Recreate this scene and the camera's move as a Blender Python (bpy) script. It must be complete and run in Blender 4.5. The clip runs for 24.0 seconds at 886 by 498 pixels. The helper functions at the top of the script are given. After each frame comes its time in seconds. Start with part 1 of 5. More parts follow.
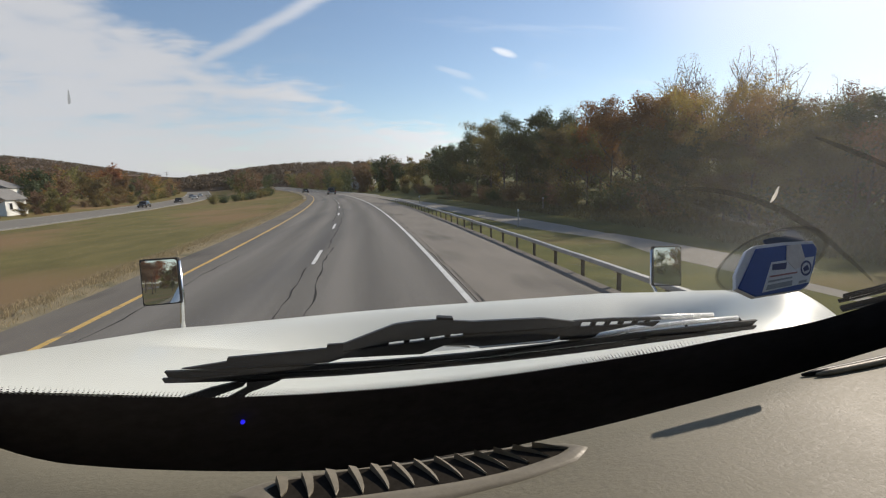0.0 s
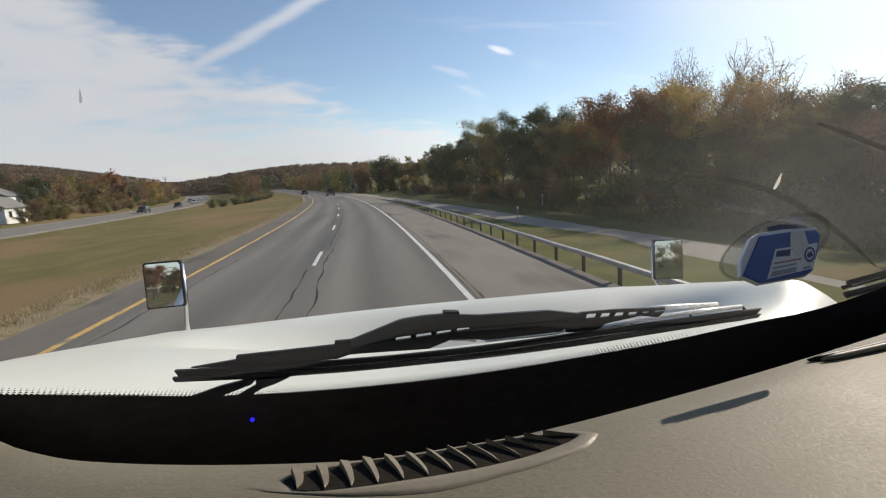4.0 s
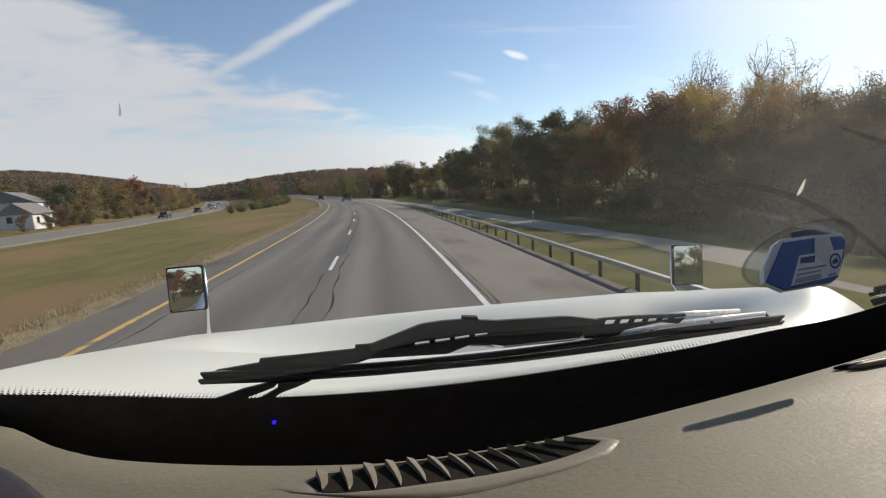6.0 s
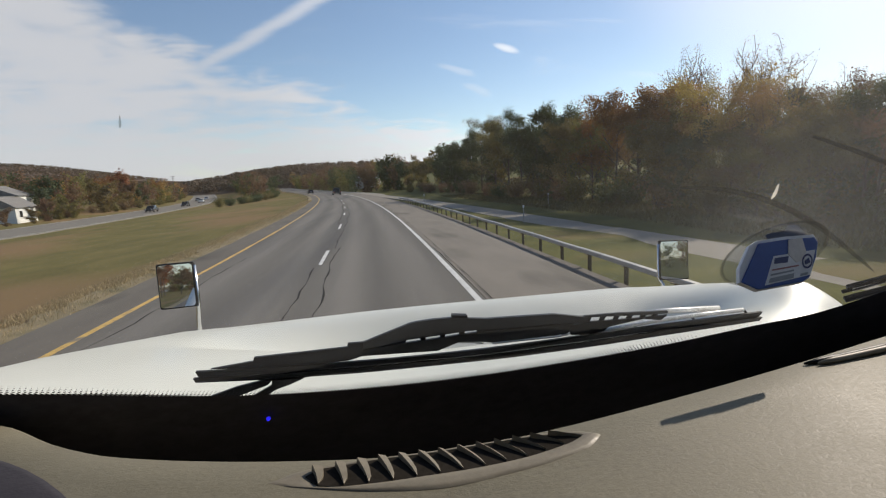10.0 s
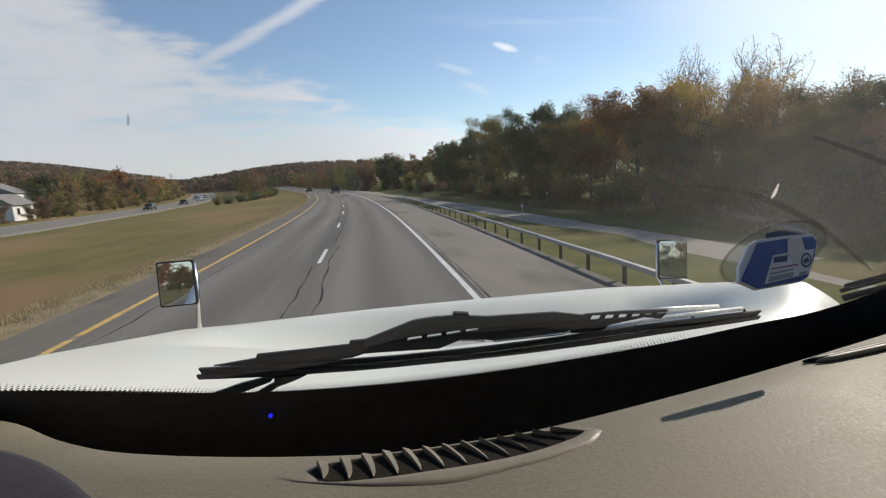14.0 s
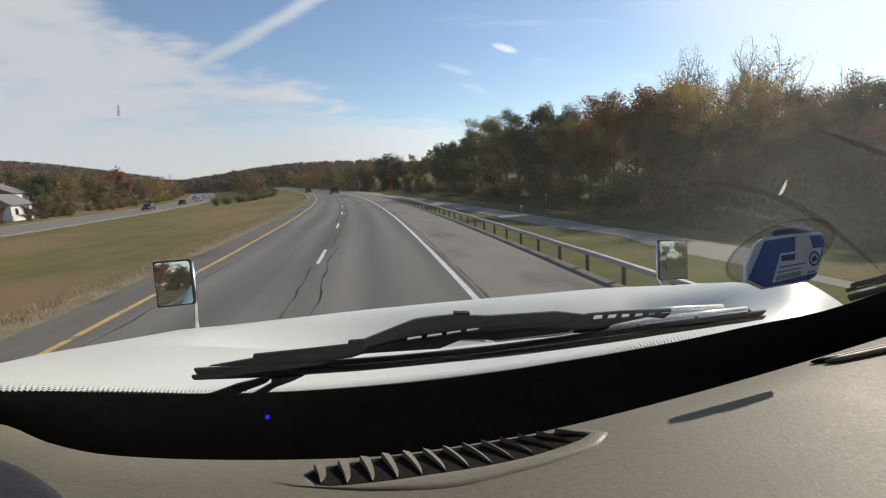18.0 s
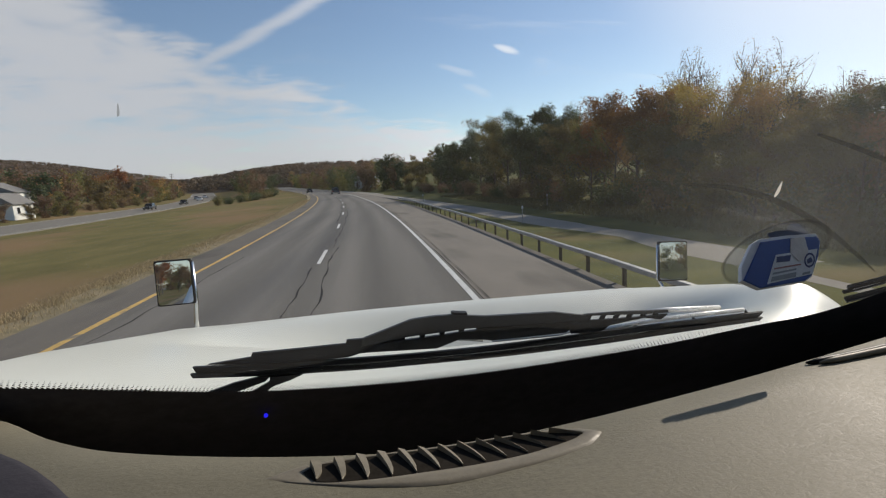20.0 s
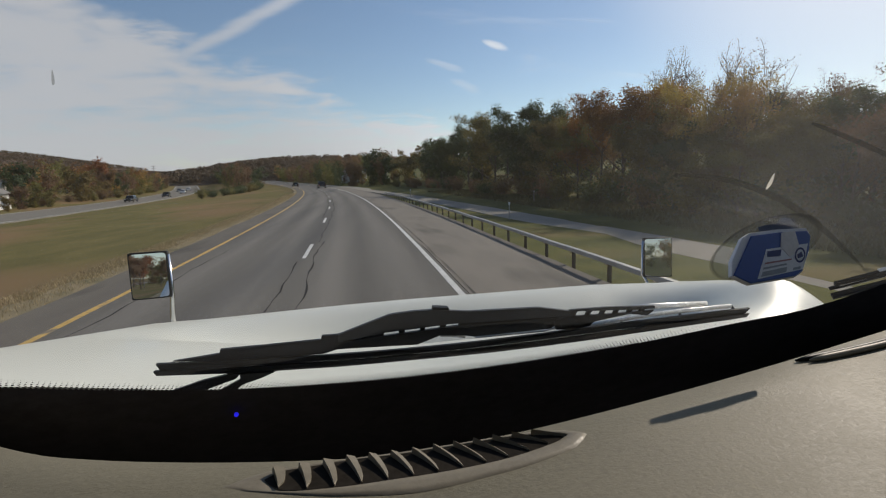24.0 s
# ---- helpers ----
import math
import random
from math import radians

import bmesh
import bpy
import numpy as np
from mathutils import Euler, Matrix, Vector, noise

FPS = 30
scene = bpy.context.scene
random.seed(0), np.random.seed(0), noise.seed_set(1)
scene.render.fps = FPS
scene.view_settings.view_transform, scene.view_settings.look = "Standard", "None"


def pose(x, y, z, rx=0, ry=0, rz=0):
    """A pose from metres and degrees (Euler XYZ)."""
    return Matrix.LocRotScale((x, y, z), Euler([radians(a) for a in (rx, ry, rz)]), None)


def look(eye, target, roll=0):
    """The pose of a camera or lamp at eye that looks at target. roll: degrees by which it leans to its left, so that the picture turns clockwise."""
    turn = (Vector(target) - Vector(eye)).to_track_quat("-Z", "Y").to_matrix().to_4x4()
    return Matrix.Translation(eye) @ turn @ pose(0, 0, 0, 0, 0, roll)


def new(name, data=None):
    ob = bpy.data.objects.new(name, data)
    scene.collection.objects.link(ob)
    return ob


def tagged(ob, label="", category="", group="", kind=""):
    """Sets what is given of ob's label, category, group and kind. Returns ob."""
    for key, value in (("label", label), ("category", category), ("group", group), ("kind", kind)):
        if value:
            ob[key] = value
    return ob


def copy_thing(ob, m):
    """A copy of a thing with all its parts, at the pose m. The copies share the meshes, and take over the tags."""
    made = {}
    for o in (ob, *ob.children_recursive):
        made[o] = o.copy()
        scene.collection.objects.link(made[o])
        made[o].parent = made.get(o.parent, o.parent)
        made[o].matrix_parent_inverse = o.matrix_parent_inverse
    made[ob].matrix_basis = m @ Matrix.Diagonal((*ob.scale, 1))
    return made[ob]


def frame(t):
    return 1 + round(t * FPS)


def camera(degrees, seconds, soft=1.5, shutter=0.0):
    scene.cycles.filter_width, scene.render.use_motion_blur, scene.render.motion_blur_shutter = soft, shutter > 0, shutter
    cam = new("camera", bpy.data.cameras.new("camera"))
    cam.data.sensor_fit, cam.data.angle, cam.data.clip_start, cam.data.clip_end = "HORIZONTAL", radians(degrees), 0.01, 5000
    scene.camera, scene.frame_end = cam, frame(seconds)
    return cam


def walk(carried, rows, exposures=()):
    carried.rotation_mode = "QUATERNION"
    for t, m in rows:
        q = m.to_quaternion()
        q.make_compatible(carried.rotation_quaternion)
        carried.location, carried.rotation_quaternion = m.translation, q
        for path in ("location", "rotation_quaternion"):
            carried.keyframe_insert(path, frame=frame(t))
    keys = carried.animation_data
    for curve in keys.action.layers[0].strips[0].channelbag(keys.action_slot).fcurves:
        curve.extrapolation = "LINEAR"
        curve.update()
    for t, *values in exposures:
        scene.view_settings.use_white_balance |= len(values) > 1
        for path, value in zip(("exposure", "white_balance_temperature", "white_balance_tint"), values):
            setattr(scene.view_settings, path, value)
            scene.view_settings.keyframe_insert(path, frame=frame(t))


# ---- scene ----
# ---- camera and its way: a small camera clamped on the dashboard of a truck, looking out over the hood ----
cam = camera(88.0, 24.0, soft=1.2)
EYE = (0.0, 0.0, 2.54)
PATH = [
    (0.0, 0.0117, 0.0253, -0.0111, -8.39, 1.85, -8.72),
    (0.5, 0.0152, 0.0295, -0.0153, -7.66, 2.79, -8.34),
    (1.0, -0.0032, -0.0056, 0.0006, -8.26, 3.41, -8.25),
    (1.5, 0.0007, 0.0102, -0.0072, -8.08, 3.22, -7.58),
    (2.0, 0.0102, 0.0317, -0.0157, -8.33, 2.97, -7.91),
    (2.5, 0.0022, 0.0124, -0.0070, -8.27, 3.18, -8.07),
    (4.5, 0.0035, 0.0234, -0.0188, -8.55, 2.95, -8.98),
    (5.0, -0.0029, 0.0073, -0.0094, -8.08, 3.38, -7.75),
    (5.5, -0.0072, 0.0157, -0.0135, -7.77, 3.13, -7.34),
    (6.0, -0.0034, 0.0159, -0.0139, -7.82, 3.24, -7.02),
    (6.5, -0.0057, 0.0119, -0.0083, -8.36, 2.99, -7.41),
    (7.0, -0.0043, 0.0049, -0.0071, -8.30, 3.03, -7.58),
    (7.5, -0.0044, 0.0022, -0.0051, -8.48, 2.97, -7.83),
    (8.0, -0.0023, 0.0004, -0.0038, -8.58, 3.05, -7.87),
    (8.5, -0.0034, 0.0035, -0.0034, -8.81, 2.92, -8.04),
    (9.0, -0.0012, 0.0025, -0.0035, -8.73, 3.01, -8.05),
    (9.5, -0.0009, 0.0011, -0.0053, -8.48, 3.22, -8.11),
    (10.0, -0.0040, -0.0010, -0.0016, -8.64, 3.17, -8.18),
    (10.5, -0.0027, -0.0034, -0.0003, -8.70, 3.18, -8.04),
    (12.5, -0.0058, -0.0056, 0.0017, -8.82, 3.14, -7.81),
    (13.0, -0.0081, -0.0057, 0.0011, -8.84, 3.05, -8.05),
    (13.5, -0.0045, -0.0056, 0.0001, -8.80, 3.15, -7.99),
    (14.0, -0.0098, -0.0045, -0.0018, -8.78, 2.98, -8.33),
    (14.5, -0.0071, -0.0037, -0.0013, -8.84, 3.00, -8.23),
    (15.0, -0.0053, -0.0017, -0.0014, -8.79, 3.06, -8.11),
    (15.5, -0.0073, -0.0008, -0.0020, -8.71, 3.06, -8.20),
    (16.0, -0.0059, -0.0030, -0.0023, -8.65, 3.16, -8.18),
    (16.5, -0.0065, -0.0056, -0.0006, -8.78, 3.11, -8.21),
    (17.0, -0.0068, -0.0019, -0.0025, -8.78, 3.04, -8.27),
    (17.5, -0.0078, 0.0026, -0.0043, -8.76, 2.97, -8.37),
    (18.0, -0.0106, 0.0081, -0.0075, -8.70, 2.89, -8.44),
    (18.5, -0.0090, 0.0067, -0.0076, -8.52, 2.91, -8.24),
    (20.5, -0.0039, 0.0029, -0.0081, -8.62, 2.55, -8.31),
    (21.0, 0.0134, 0.0259, -0.0286, -8.05, 2.14, -8.52),
    (21.5, 0.0085, 0.0387, -0.0268, -9.22, 1.68, -9.95),
    (22.0, 0.0021, 0.0281, -0.0168, -8.21, 2.61, -9.05),
    (22.5, -0.0109, 0.0006, -0.0063, -8.11, 3.17, -8.07),
    (23.0, -0.0064, 0.0076, -0.0051, -9.04, 2.76, -8.80),
    (23.5, 0.0071, 0.0112, -0.0148, -9.54, 2.39, -9.65),
    (24.0, 0.0065, 0.0311, -0.0180, -9.23, 1.97, -9.83),
]
EXPOSURES = [(0.0, 0.08, 6850, 14), (5.0, 0.11, 6850, 14), (10.5, 0.07, 6830, 14), (14.0, 0.07, 6730, 13), (18.5, 0.06, 6720, 13), (20.5, -0.18, 6720, 13), (23.0, -0.24, 6720, 13), (24.0, -0.28, 6780, 13)]
walk(cam, [(t, pose(EYE[0] + x, EYE[1] + y, EYE[2] + z, 90 + pitch, roll, yaw)) for t, x, y, z, pitch, roll, yaw in PATH], EXPOSURES)

# ---- sky, sun ----
SUN_AZ, SUN_EL = 57.0, 30.0          # degrees to the right of the way ahead, and above the horizon
SUN_POWER, SKY_POWER = 4.5, 0.124


def heading(az, el):
    a, e = radians(az), radians(el)
    return Vector((math.sin(a) * math.cos(e), math.cos(a) * math.cos(e), math.sin(e)))


def sky_world():
    w = bpy.data.worlds.new("autumn_sky")
    scene.world = w
    w.use_nodes = True
    nt = w.node_tree
    nt.nodes.clear()
    N, L = nt.nodes.new, nt.links.new

    def math_node(op, a, b=None, c=None):
        n = N("ShaderNodeMath")
        n.operation = op
        for i, v in enumerate((a, b, c)):
            if v is None:
                continue
            if isinstance(v, (int, float)):
                n.inputs[i].default_value = v
            else:
                L(v, n.inputs[i])
        return n.outputs[0]

    def dot(vec, v):
        n = N("ShaderNodeVectorMath")
        n.operation = "DOT_PRODUCT"
        L(vec, n.inputs[0])
        n.inputs[1].default_value = v
        return n.outputs["Value"]

    def ramp(x, lo, hi, a=0.0, b=1.0):
        n = N("ShaderNodeMapRange")
        n.interpolation_type = "SMOOTHSTEP"
        L(x, n.inputs["Value"])
        for k, v in (("From Min", lo), ("From Max", hi), ("To Min", a), ("To Max", b)):
            n.inputs[k].default_value = v
        return n.outputs["Result"]

    sky = N("ShaderNodeTexSky")
    sky.sky_type, sky.sun_disc = "NISHITA", False
    sky.sun_elevation, sky.sun_rotation = radians(SUN_EL), radians(SUN_AZ)
    sky.air_density, sky.dust_density, sky.ozone_density = 1.0, 0.25, 2.5
    way = N("ShaderNodeTexCoord").outputs["Generated"]
    sep = N("ShaderNodeSeparateXYZ")
    L(way, sep.inputs[0])
    # cirrus lies on a high flat sheet: the sheet's place under each way of looking
    up = math_node("ADD", math_node("MAXIMUM", sep.outputs["Z"], 0.0), 0.12)
    sheet = N("ShaderNodeCombineXYZ")
    L(math_node("DIVIDE", sep.outputs["X"], up), sheet.inputs[0])
    L(math_node("DIVIDE", sep.outputs["Y"], up), sheet.inputs[1])

    def noise_tex(scale, detail, rough, stretch, turn, dist=0.0):
        m = N("ShaderNodeMapping")
        L(sheet.outputs[0], m.inputs["Vector"])
        m.inputs["Scale"].default_value = stretch
        m.inputs["Rotation"].default_value = (0, 0, radians(turn))
        n = N("ShaderNodeTexNoise")
        L(m.outputs[0], n.inputs["Vector"])
        n.inputs["Scale"].default_value, n.inputs["Detail"].default_value = scale, detail
        n.inputs["Roughness"].default_value, n.inputs["Distortion"].default_value = rough, dist
        return n.outputs["Fac"]

    broad = noise_tex(0.55, 7, 0.55, (1.0, 0.8, 1), 20, 0.3)
    wisp = noise_tex(1.5, 8, 0.62, (0.5, 1.7, 1), -30, 0.7)
    # a bank of high cloud lies over the west, down to the horizon; open blue ahead and to the east
    rim = heading(-28, 17.0).cross(heading(13, 4.0)).normalized()
    rim = rim if rim.dot(heading(-60, 3)) > 0 else -rim
    puff = noise_tex(3.2, 9, 0.6, (1.0, 1.2, 1), 12, 0.5)
    inside = math_node("ADD", dot(way, rim), math_node("MULTIPLY", math_node("SUBTRACT", broad, 0.5), 0.16))
    inside = math_node("ADD", inside, math_node("MULTIPLY", math_node("SUBTRACT", puff, 0.5), 0.06))
    cover = math_node("ADD", ramp(inside, -0.035, 0.045, -0.30, 0.30), math_node("MULTIPLY", ramp(sep.outputs["Z"], 0.16, 0.0), 0.16))
    thick = math_node("ADD", math_node("MULTIPLY", broad, 0.40), math_node("ADD", math_node("MULTIPLY", wisp, 0.28), math_node("MULTIPLY", puff, 0.32)))
    thick = math_node("ADD", math_node("MULTIPLY", math_node("SUBTRACT", thick, 0.5), 2.9), 0.52)
    cloud = ramp(math_node("ADD", thick, cover), 0.36, 0.98, 0.0, 0.92)
    streak = ramp(wisp, 0.56, 0.80, 0.0, 0.34)
    cloud = math_node("MAXIMUM", cloud, streak)
    # an old contrail, spread by the wind
    a, b = heading(-18.0, 13.0), heading(-4.5, 20.3)
    n = a.cross(b).normalized()
    along = (b - a).normalized()
    mid = (a + b) / 2
    ragged = math_node("MULTIPLY", math_node("SUBTRACT", wisp, 0.5), 0.035)
    off = math_node("ABSOLUTE", math_node("ADD", dot(way, n), ragged))
    run = math_node("ABSOLUTE", math_node("SUBTRACT", dot(way, along), mid.dot(along)))
    trail = math_node("MULTIPLY", ramp(off, 0.017, 0.001), ramp(run, 0.26, 0.10, 0.0, 0.65))
    cloud = math_node("MAXIMUM", cloud, trail)
    # small shreds of cloud
    for az, el, wide, size in ((16.5, 14.6, 0.026, 0.75), (10.5, 12.6, 0.04, 0.3), (12.8, 10.2, 0.032, 0.25)):
        v = heading(az, el)
        side = Vector((v.y, -v.x, 0)).normalized()
        over = side.cross(v).normalized()
        dx = math_node("ADD", dot(way, side), math_node("MULTIPLY", ragged, 0.5))
        dz = math_node("ADD", math_node("ADD", dot(way, over), -over.dot(v)), math_node("MULTIPLY", dx, 0.35))
        q = math_node("ADD", math_node("POWER", math_node("DIVIDE", dx, wide), 2.0), math_node("POWER", math_node("DIVIDE", math_node("ADD", dz, ragged), 0.008), 2.0))
        front = ramp(dot(way, v), 0.9, 0.95)
        cloud = math_node("MAXIMUM", cloud, math_node("MULTIPLY", front, ramp(q, 1.3, 0.0, 0.0, size)))
    # the white glow of thin cloud round the sun
    sunward = dot(way, heading(SUN_AZ, SUN_EL))
    glow = math_node("MAXIMUM", cloud, ramp(sunward, 0.86, 0.995, 0.0, 0.70))
    bright = ramp(sunward, 0.3, 1.0, 5.1, 9.5)
    white = N("ShaderNodeMix")
    white.data_type = "RGBA"
    L(glow, white.inputs["Factor"])
    L(sky.outputs["Color"], white.inputs["A"])
    tone = N("ShaderNodeVectorMath")
    tone.operation = "SCALE"
    tone.inputs[0].default_value = (0.935, 0.98, 1.065)
    L(bright, tone.inputs["Scale"])
    L(tone.outputs["Vector"], white.inputs["B"])
    bg = N("ShaderNodeBackground")
    L(white.outputs["Result"], bg.inputs["Color"])
    bg.inputs["Strength"].default_value = SKY_POWER
    out = N("ShaderNodeOutputWorld")
    L(bg.outputs[0], out.inputs["Surface"])


sky_world()
lamp = bpy.data.lights.new("sun", "SUN")
lamp.energy, lamp.angle, lamp.color = SUN_POWER, radians(0.55), (1.0, 0.925, 0.80)
sun = new("sun", lamp)
sun.matrix_world = look(heading(SUN_AZ, SUN_EL) * 50, (0, 0, 0))


# ---- materials ----
def surface(name, dark, light, scale=6.0, rough=0.6, bump=0.15, metal=0.0, fine=8.0, stretch=(1, 1, 1), island=0.0, random_tint=0.0, coat=0.0, glow=0.0, through_light=0.0, spot=None, spec=0.5, tracks=0.0):
    """A worn surface: two colours mixed by coarse and fine grain, with relief and uneven gloss."""
    m = bpy.data.materials.new(name)
    m.use_nodes = True
    nt = m.node_tree
    N, L = nt.nodes.new, nt.links.new
    p = nt.nodes["Principled BSDF"]
    tex = N("ShaderNodeTexCoord")
    mp = N("ShaderNodeMapping")
    mp.inputs["Scale"].default_value = stretch
    L(tex.outputs["Object"], mp.inputs["Vector"])

    def grain(s, d, r=0.6):
        n = N("ShaderNodeTexNoise")
        n.inputs["Scale"].default_value, n.inputs["Detail"].default_value, n.inputs["Roughness"].default_value = s, d, r
        L(mp.outputs[0], n.inputs["Vector"])
        return n.outputs["Fac"]

    coarse, small = grain(scale, 5), grain(scale * fine, 4, 0.7)
    add = N("ShaderNodeMath")
    add.operation = "MULTIPLY_ADD"
    L(small, add.inputs[0])
    add.inputs[1].default_value = 0.5
    half = N("ShaderNodeMath")
    half.operation = "MULTIPLY"
    half.inputs[1].default_value = 0.5
    L(coarse, half.inputs[0])
    L(half.outputs[0], add.inputs[2])
    cr = N("ShaderNodeValToRGB")
    cr.color_ramp.elements[0].position, cr.color_ramp.elements[1].position = 0.36, 0.64
    cr.color_ramp.elements[0].color, cr.color_ramp.elements[1].color = (*dark, 1), (*light, 1)
    L(add.outputs[0], cr.inputs[0])
    col = cr.outputs[0]
    if spot:
        far = grain(spot[1], 3, 0.5)
        mr = N("ShaderNodeMapRange")
        L(far, mr.inputs[0])
        mr.inputs[1].default_value, mr.inputs[2].default_value = spot[2], spot[2] + 0.14
        mx = N("ShaderNodeMix")
        mx.data_type = "RGBA"
        L(mr.outputs[0], mx.inputs["Factor"])
        L(col, mx.inputs["A"])
        mx.inputs["B"].default_value = (*spot[0], 1)
        col = mx.outputs["Result"]
    if tracks:      # lanes worn pale under the wheels, dark with oil between them
        lane = N("ShaderNodeAttribute")
        lane.attribute_name = "across"
        turn = N("ShaderNodeMath")
        turn.operation = "MULTIPLY_ADD"
        L(lane.outputs["Fac"], turn.inputs[0])
        turn.inputs[1].default_value, turn.inputs[2].default_value = 2 * math.pi / 1.85, -0.96 * 2 * math.pi / 1.85
        wave = N("ShaderNodeMath")
        wave.operation = "COSINE"
        L(turn.outputs[0], wave.inputs[0])
        uneven = N("ShaderNodeMath")
        uneven.operation = "MULTIPLY_ADD"
        L(grain(0.25, 3), uneven.inputs[0])
        uneven.inputs[1].default_value = 1.6
        L(wave.outputs[0], uneven.inputs[2])
        mr = N("ShaderNodeMapRange")
        L(uneven.outputs[0], mr.inputs[0])
        mr.inputs[1].default_value, mr.inputs[2].default_value = -0.4, 2.0
        mr.inputs[3].default_value, mr.inputs[4].default_value = 1 - tracks, 1 + tracks
        worn = N("ShaderNodeHueSaturation")
        L(col, worn.inputs["Color"])
        L(mr.outputs[0], worn.inputs["Value"])
        col = worn.outputs["Color"]
    if island or random_tint:
        hsv = N("ShaderNodeHueSaturation")
        L(col, hsv.inputs["Color"])
        if island:
            src = N("ShaderNodeNewGeometry").outputs["Random Per Island"]
            mr = N("ShaderNodeMapRange")
            L(src, mr.inputs[0])
            mr.inputs[3].default_value, mr.inputs[4].default_value = 1 - island, 1 + island
            L(mr.outputs[0], hsv.inputs["Value"])
        if random_tint:
            src = N("ShaderNodeObjectInfo").outputs["Random"]
            mr = N("ShaderNodeMapRange")
            L(src, mr.inputs[0])
            mr.inputs[3].default_value, mr.inputs[4].default_value = 0.5 - random_tint, 0.5 + random_tint
            L(mr.outputs[0], hsv.inputs["Hue"])
        col = hsv.outputs["Color"]
    L(col, p.inputs["Base Color"])
    rr = N("ShaderNodeMapRange")
    L(add.outputs[0], rr.inputs[0])
    rr.inputs[1].default_value, rr.inputs[2].default_value = 0.3, 0.7
    rr.inputs[3].default_value, rr.inputs[4].default_value = max(0.02, rough - 0.1), min(1.0, rough + 0.1)
    L(rr.outputs[0], p.inputs["Roughness"])
    p.inputs["Metallic"].default_value = metal
    p.inputs["Coat Weight"].default_value = coat
    p.inputs["Specular IOR Level"].default_value = spec
    if bump:
        bp = N("ShaderNodeBump")
        bp.inputs["Strength"].default_value, bp.inputs["Distance"].default_value = bump, 0.02
        L(add.outputs[0], bp.inputs["Height"])
        L(bp.outputs[0], p.inputs["Normal"])
    if glow:
        p.inputs["Emission Color"].default_value = (*light, 1)
        p.inputs["Emission Strength"].default_value = glow
    if through_light:
        tr = N("ShaderNodeBsdfTranslucent")
        L(col, tr.inputs["Color"])
        mix = N("ShaderNodeMixShader")
        mix.inputs[0].default_value = through_light
        L(p.outputs[0], mix.inputs[1])
        L(tr.outputs[0], mix.inputs[2])
        L(mix.outputs[0], nt.nodes["Material Output"].inputs["Surface"])
    return m


def pane_material(name, dust, tint=(1, 1, 1), glare_veil=0.0):
    """Clear glass with a film of road dust on it, denser where glare is imitated."""
    m = bpy.data.materials.new(name)
    m.use_nodes = True
    nt = m.node_tree
    nt.nodes.clear()
    N, L = nt.nodes.new, nt.links.new
    clear = N("ShaderNodeBsdfTransparent")
    clear.inputs[0].default_value = (*tint, 1)
    film = N("ShaderNodeBsdfDiffuse")
    film.inputs[0].default_value = (0.55, 0.56, 0.55, 1)
    film2 = N("ShaderNodeBsdfTranslucent")
    film2.inputs[0].default_value = (0.6, 0.6, 0.57, 1)
    both = N("ShaderNodeMixShader")
    both.inputs[0].default_value = 0.85
    L(film.outputs[0], both.inputs[1])
    L(film2.outputs[0], both.inputs[2])
    tex = N("ShaderNodeTexCoord")
    n = N("ShaderNodeTexNoise")
    n.inputs["Scale"].default_value, n.inputs["Detail"].default_value = 3.0, 6
    L(tex.outputs["Object"], n.inputs["Vector"])
    mr = N("ShaderNodeMapRange")
    L(n.outputs["Fac"], mr.inputs[0])
    mr.inputs[1].default_value, mr.inputs[2].default_value = 0.3, 0.75
    mr.inputs[3].default_value, mr.inputs[4].default_value = dust * 0.6, dust * 1.5
    # denser film at the upper right paints the sun's veiling glare
    sep = N("ShaderNodeSeparateXYZ")
    L(tex.outputs["Object"], sep.inputs[0])
    extra = N("ShaderNodeMath")
    extra.operation = "MULTIPLY_ADD"
    side = N("ShaderNodeMapRange")
    side.interpolation_type = "SMOOTHSTEP"
    L(sep.outputs["X"], side.inputs["Value"])
    for key, v in (("From Min", 0.22), ("From Max", 0.62), ("To Min", 0.0), ("To Max", glare_veil)):
        side.inputs[key].default_value = v
    high = N("ShaderNodeMapRange")
    high.interpolation_type = "SMOOTHSTEP"
    L(sep.outputs["Z"], high.inputs["Value"])
    for key, v in (("From Min", 2.30), ("From Max", 2.42)):
        high.inputs[key].default_value = v
    L(high.outputs["Result"], extra.inputs[0])
    L(side.outputs["Result"], extra.inputs[1])
    extra.inputs[2].default_value = 1.0
    film_amount = N("ShaderNodeMath")
    film_amount.operation = "MULTIPLY"
    L(mr.outputs[0], film_amount.inputs[0])
    L(extra.outputs[0], film_amount.inputs[1])
    dirty = N("ShaderNodeMixShader")
    L(film_amount.outputs[0], dirty.inputs[0])
    L(clear.outputs[0], dirty.inputs[1])
    L(both.outputs[0], dirty.inputs[2])
    gloss = N("ShaderNodeBsdfGlossy")
    gloss.inputs["Roughness"].default_value = 0.01
    fr = N("ShaderNodeFresnel")
    fr.inputs[0].default_value = 1.35
    mix = N("ShaderNodeMixShader")
    L(fr.outputs[0], mix.inputs[0])
    L(dirty.outputs[0], mix.inputs[1])
    L(gloss.outputs[0], mix.inputs[2])
    out = N("ShaderNodeOutputMaterial")
    L(mix.outputs[0], out.inputs["Surface"])
    return m


M_ASPHALT = surface("asphalt", (0.108, 0.100, 0.090), (0.190, 0.177, 0.158), 0.9, 0.85, 0.25, fine=60, stretch=(1, 0.05, 1), spot=((0.092, 0.089, 0.087), 0.35, 0.56), spec=0.25, tracks=0.17)
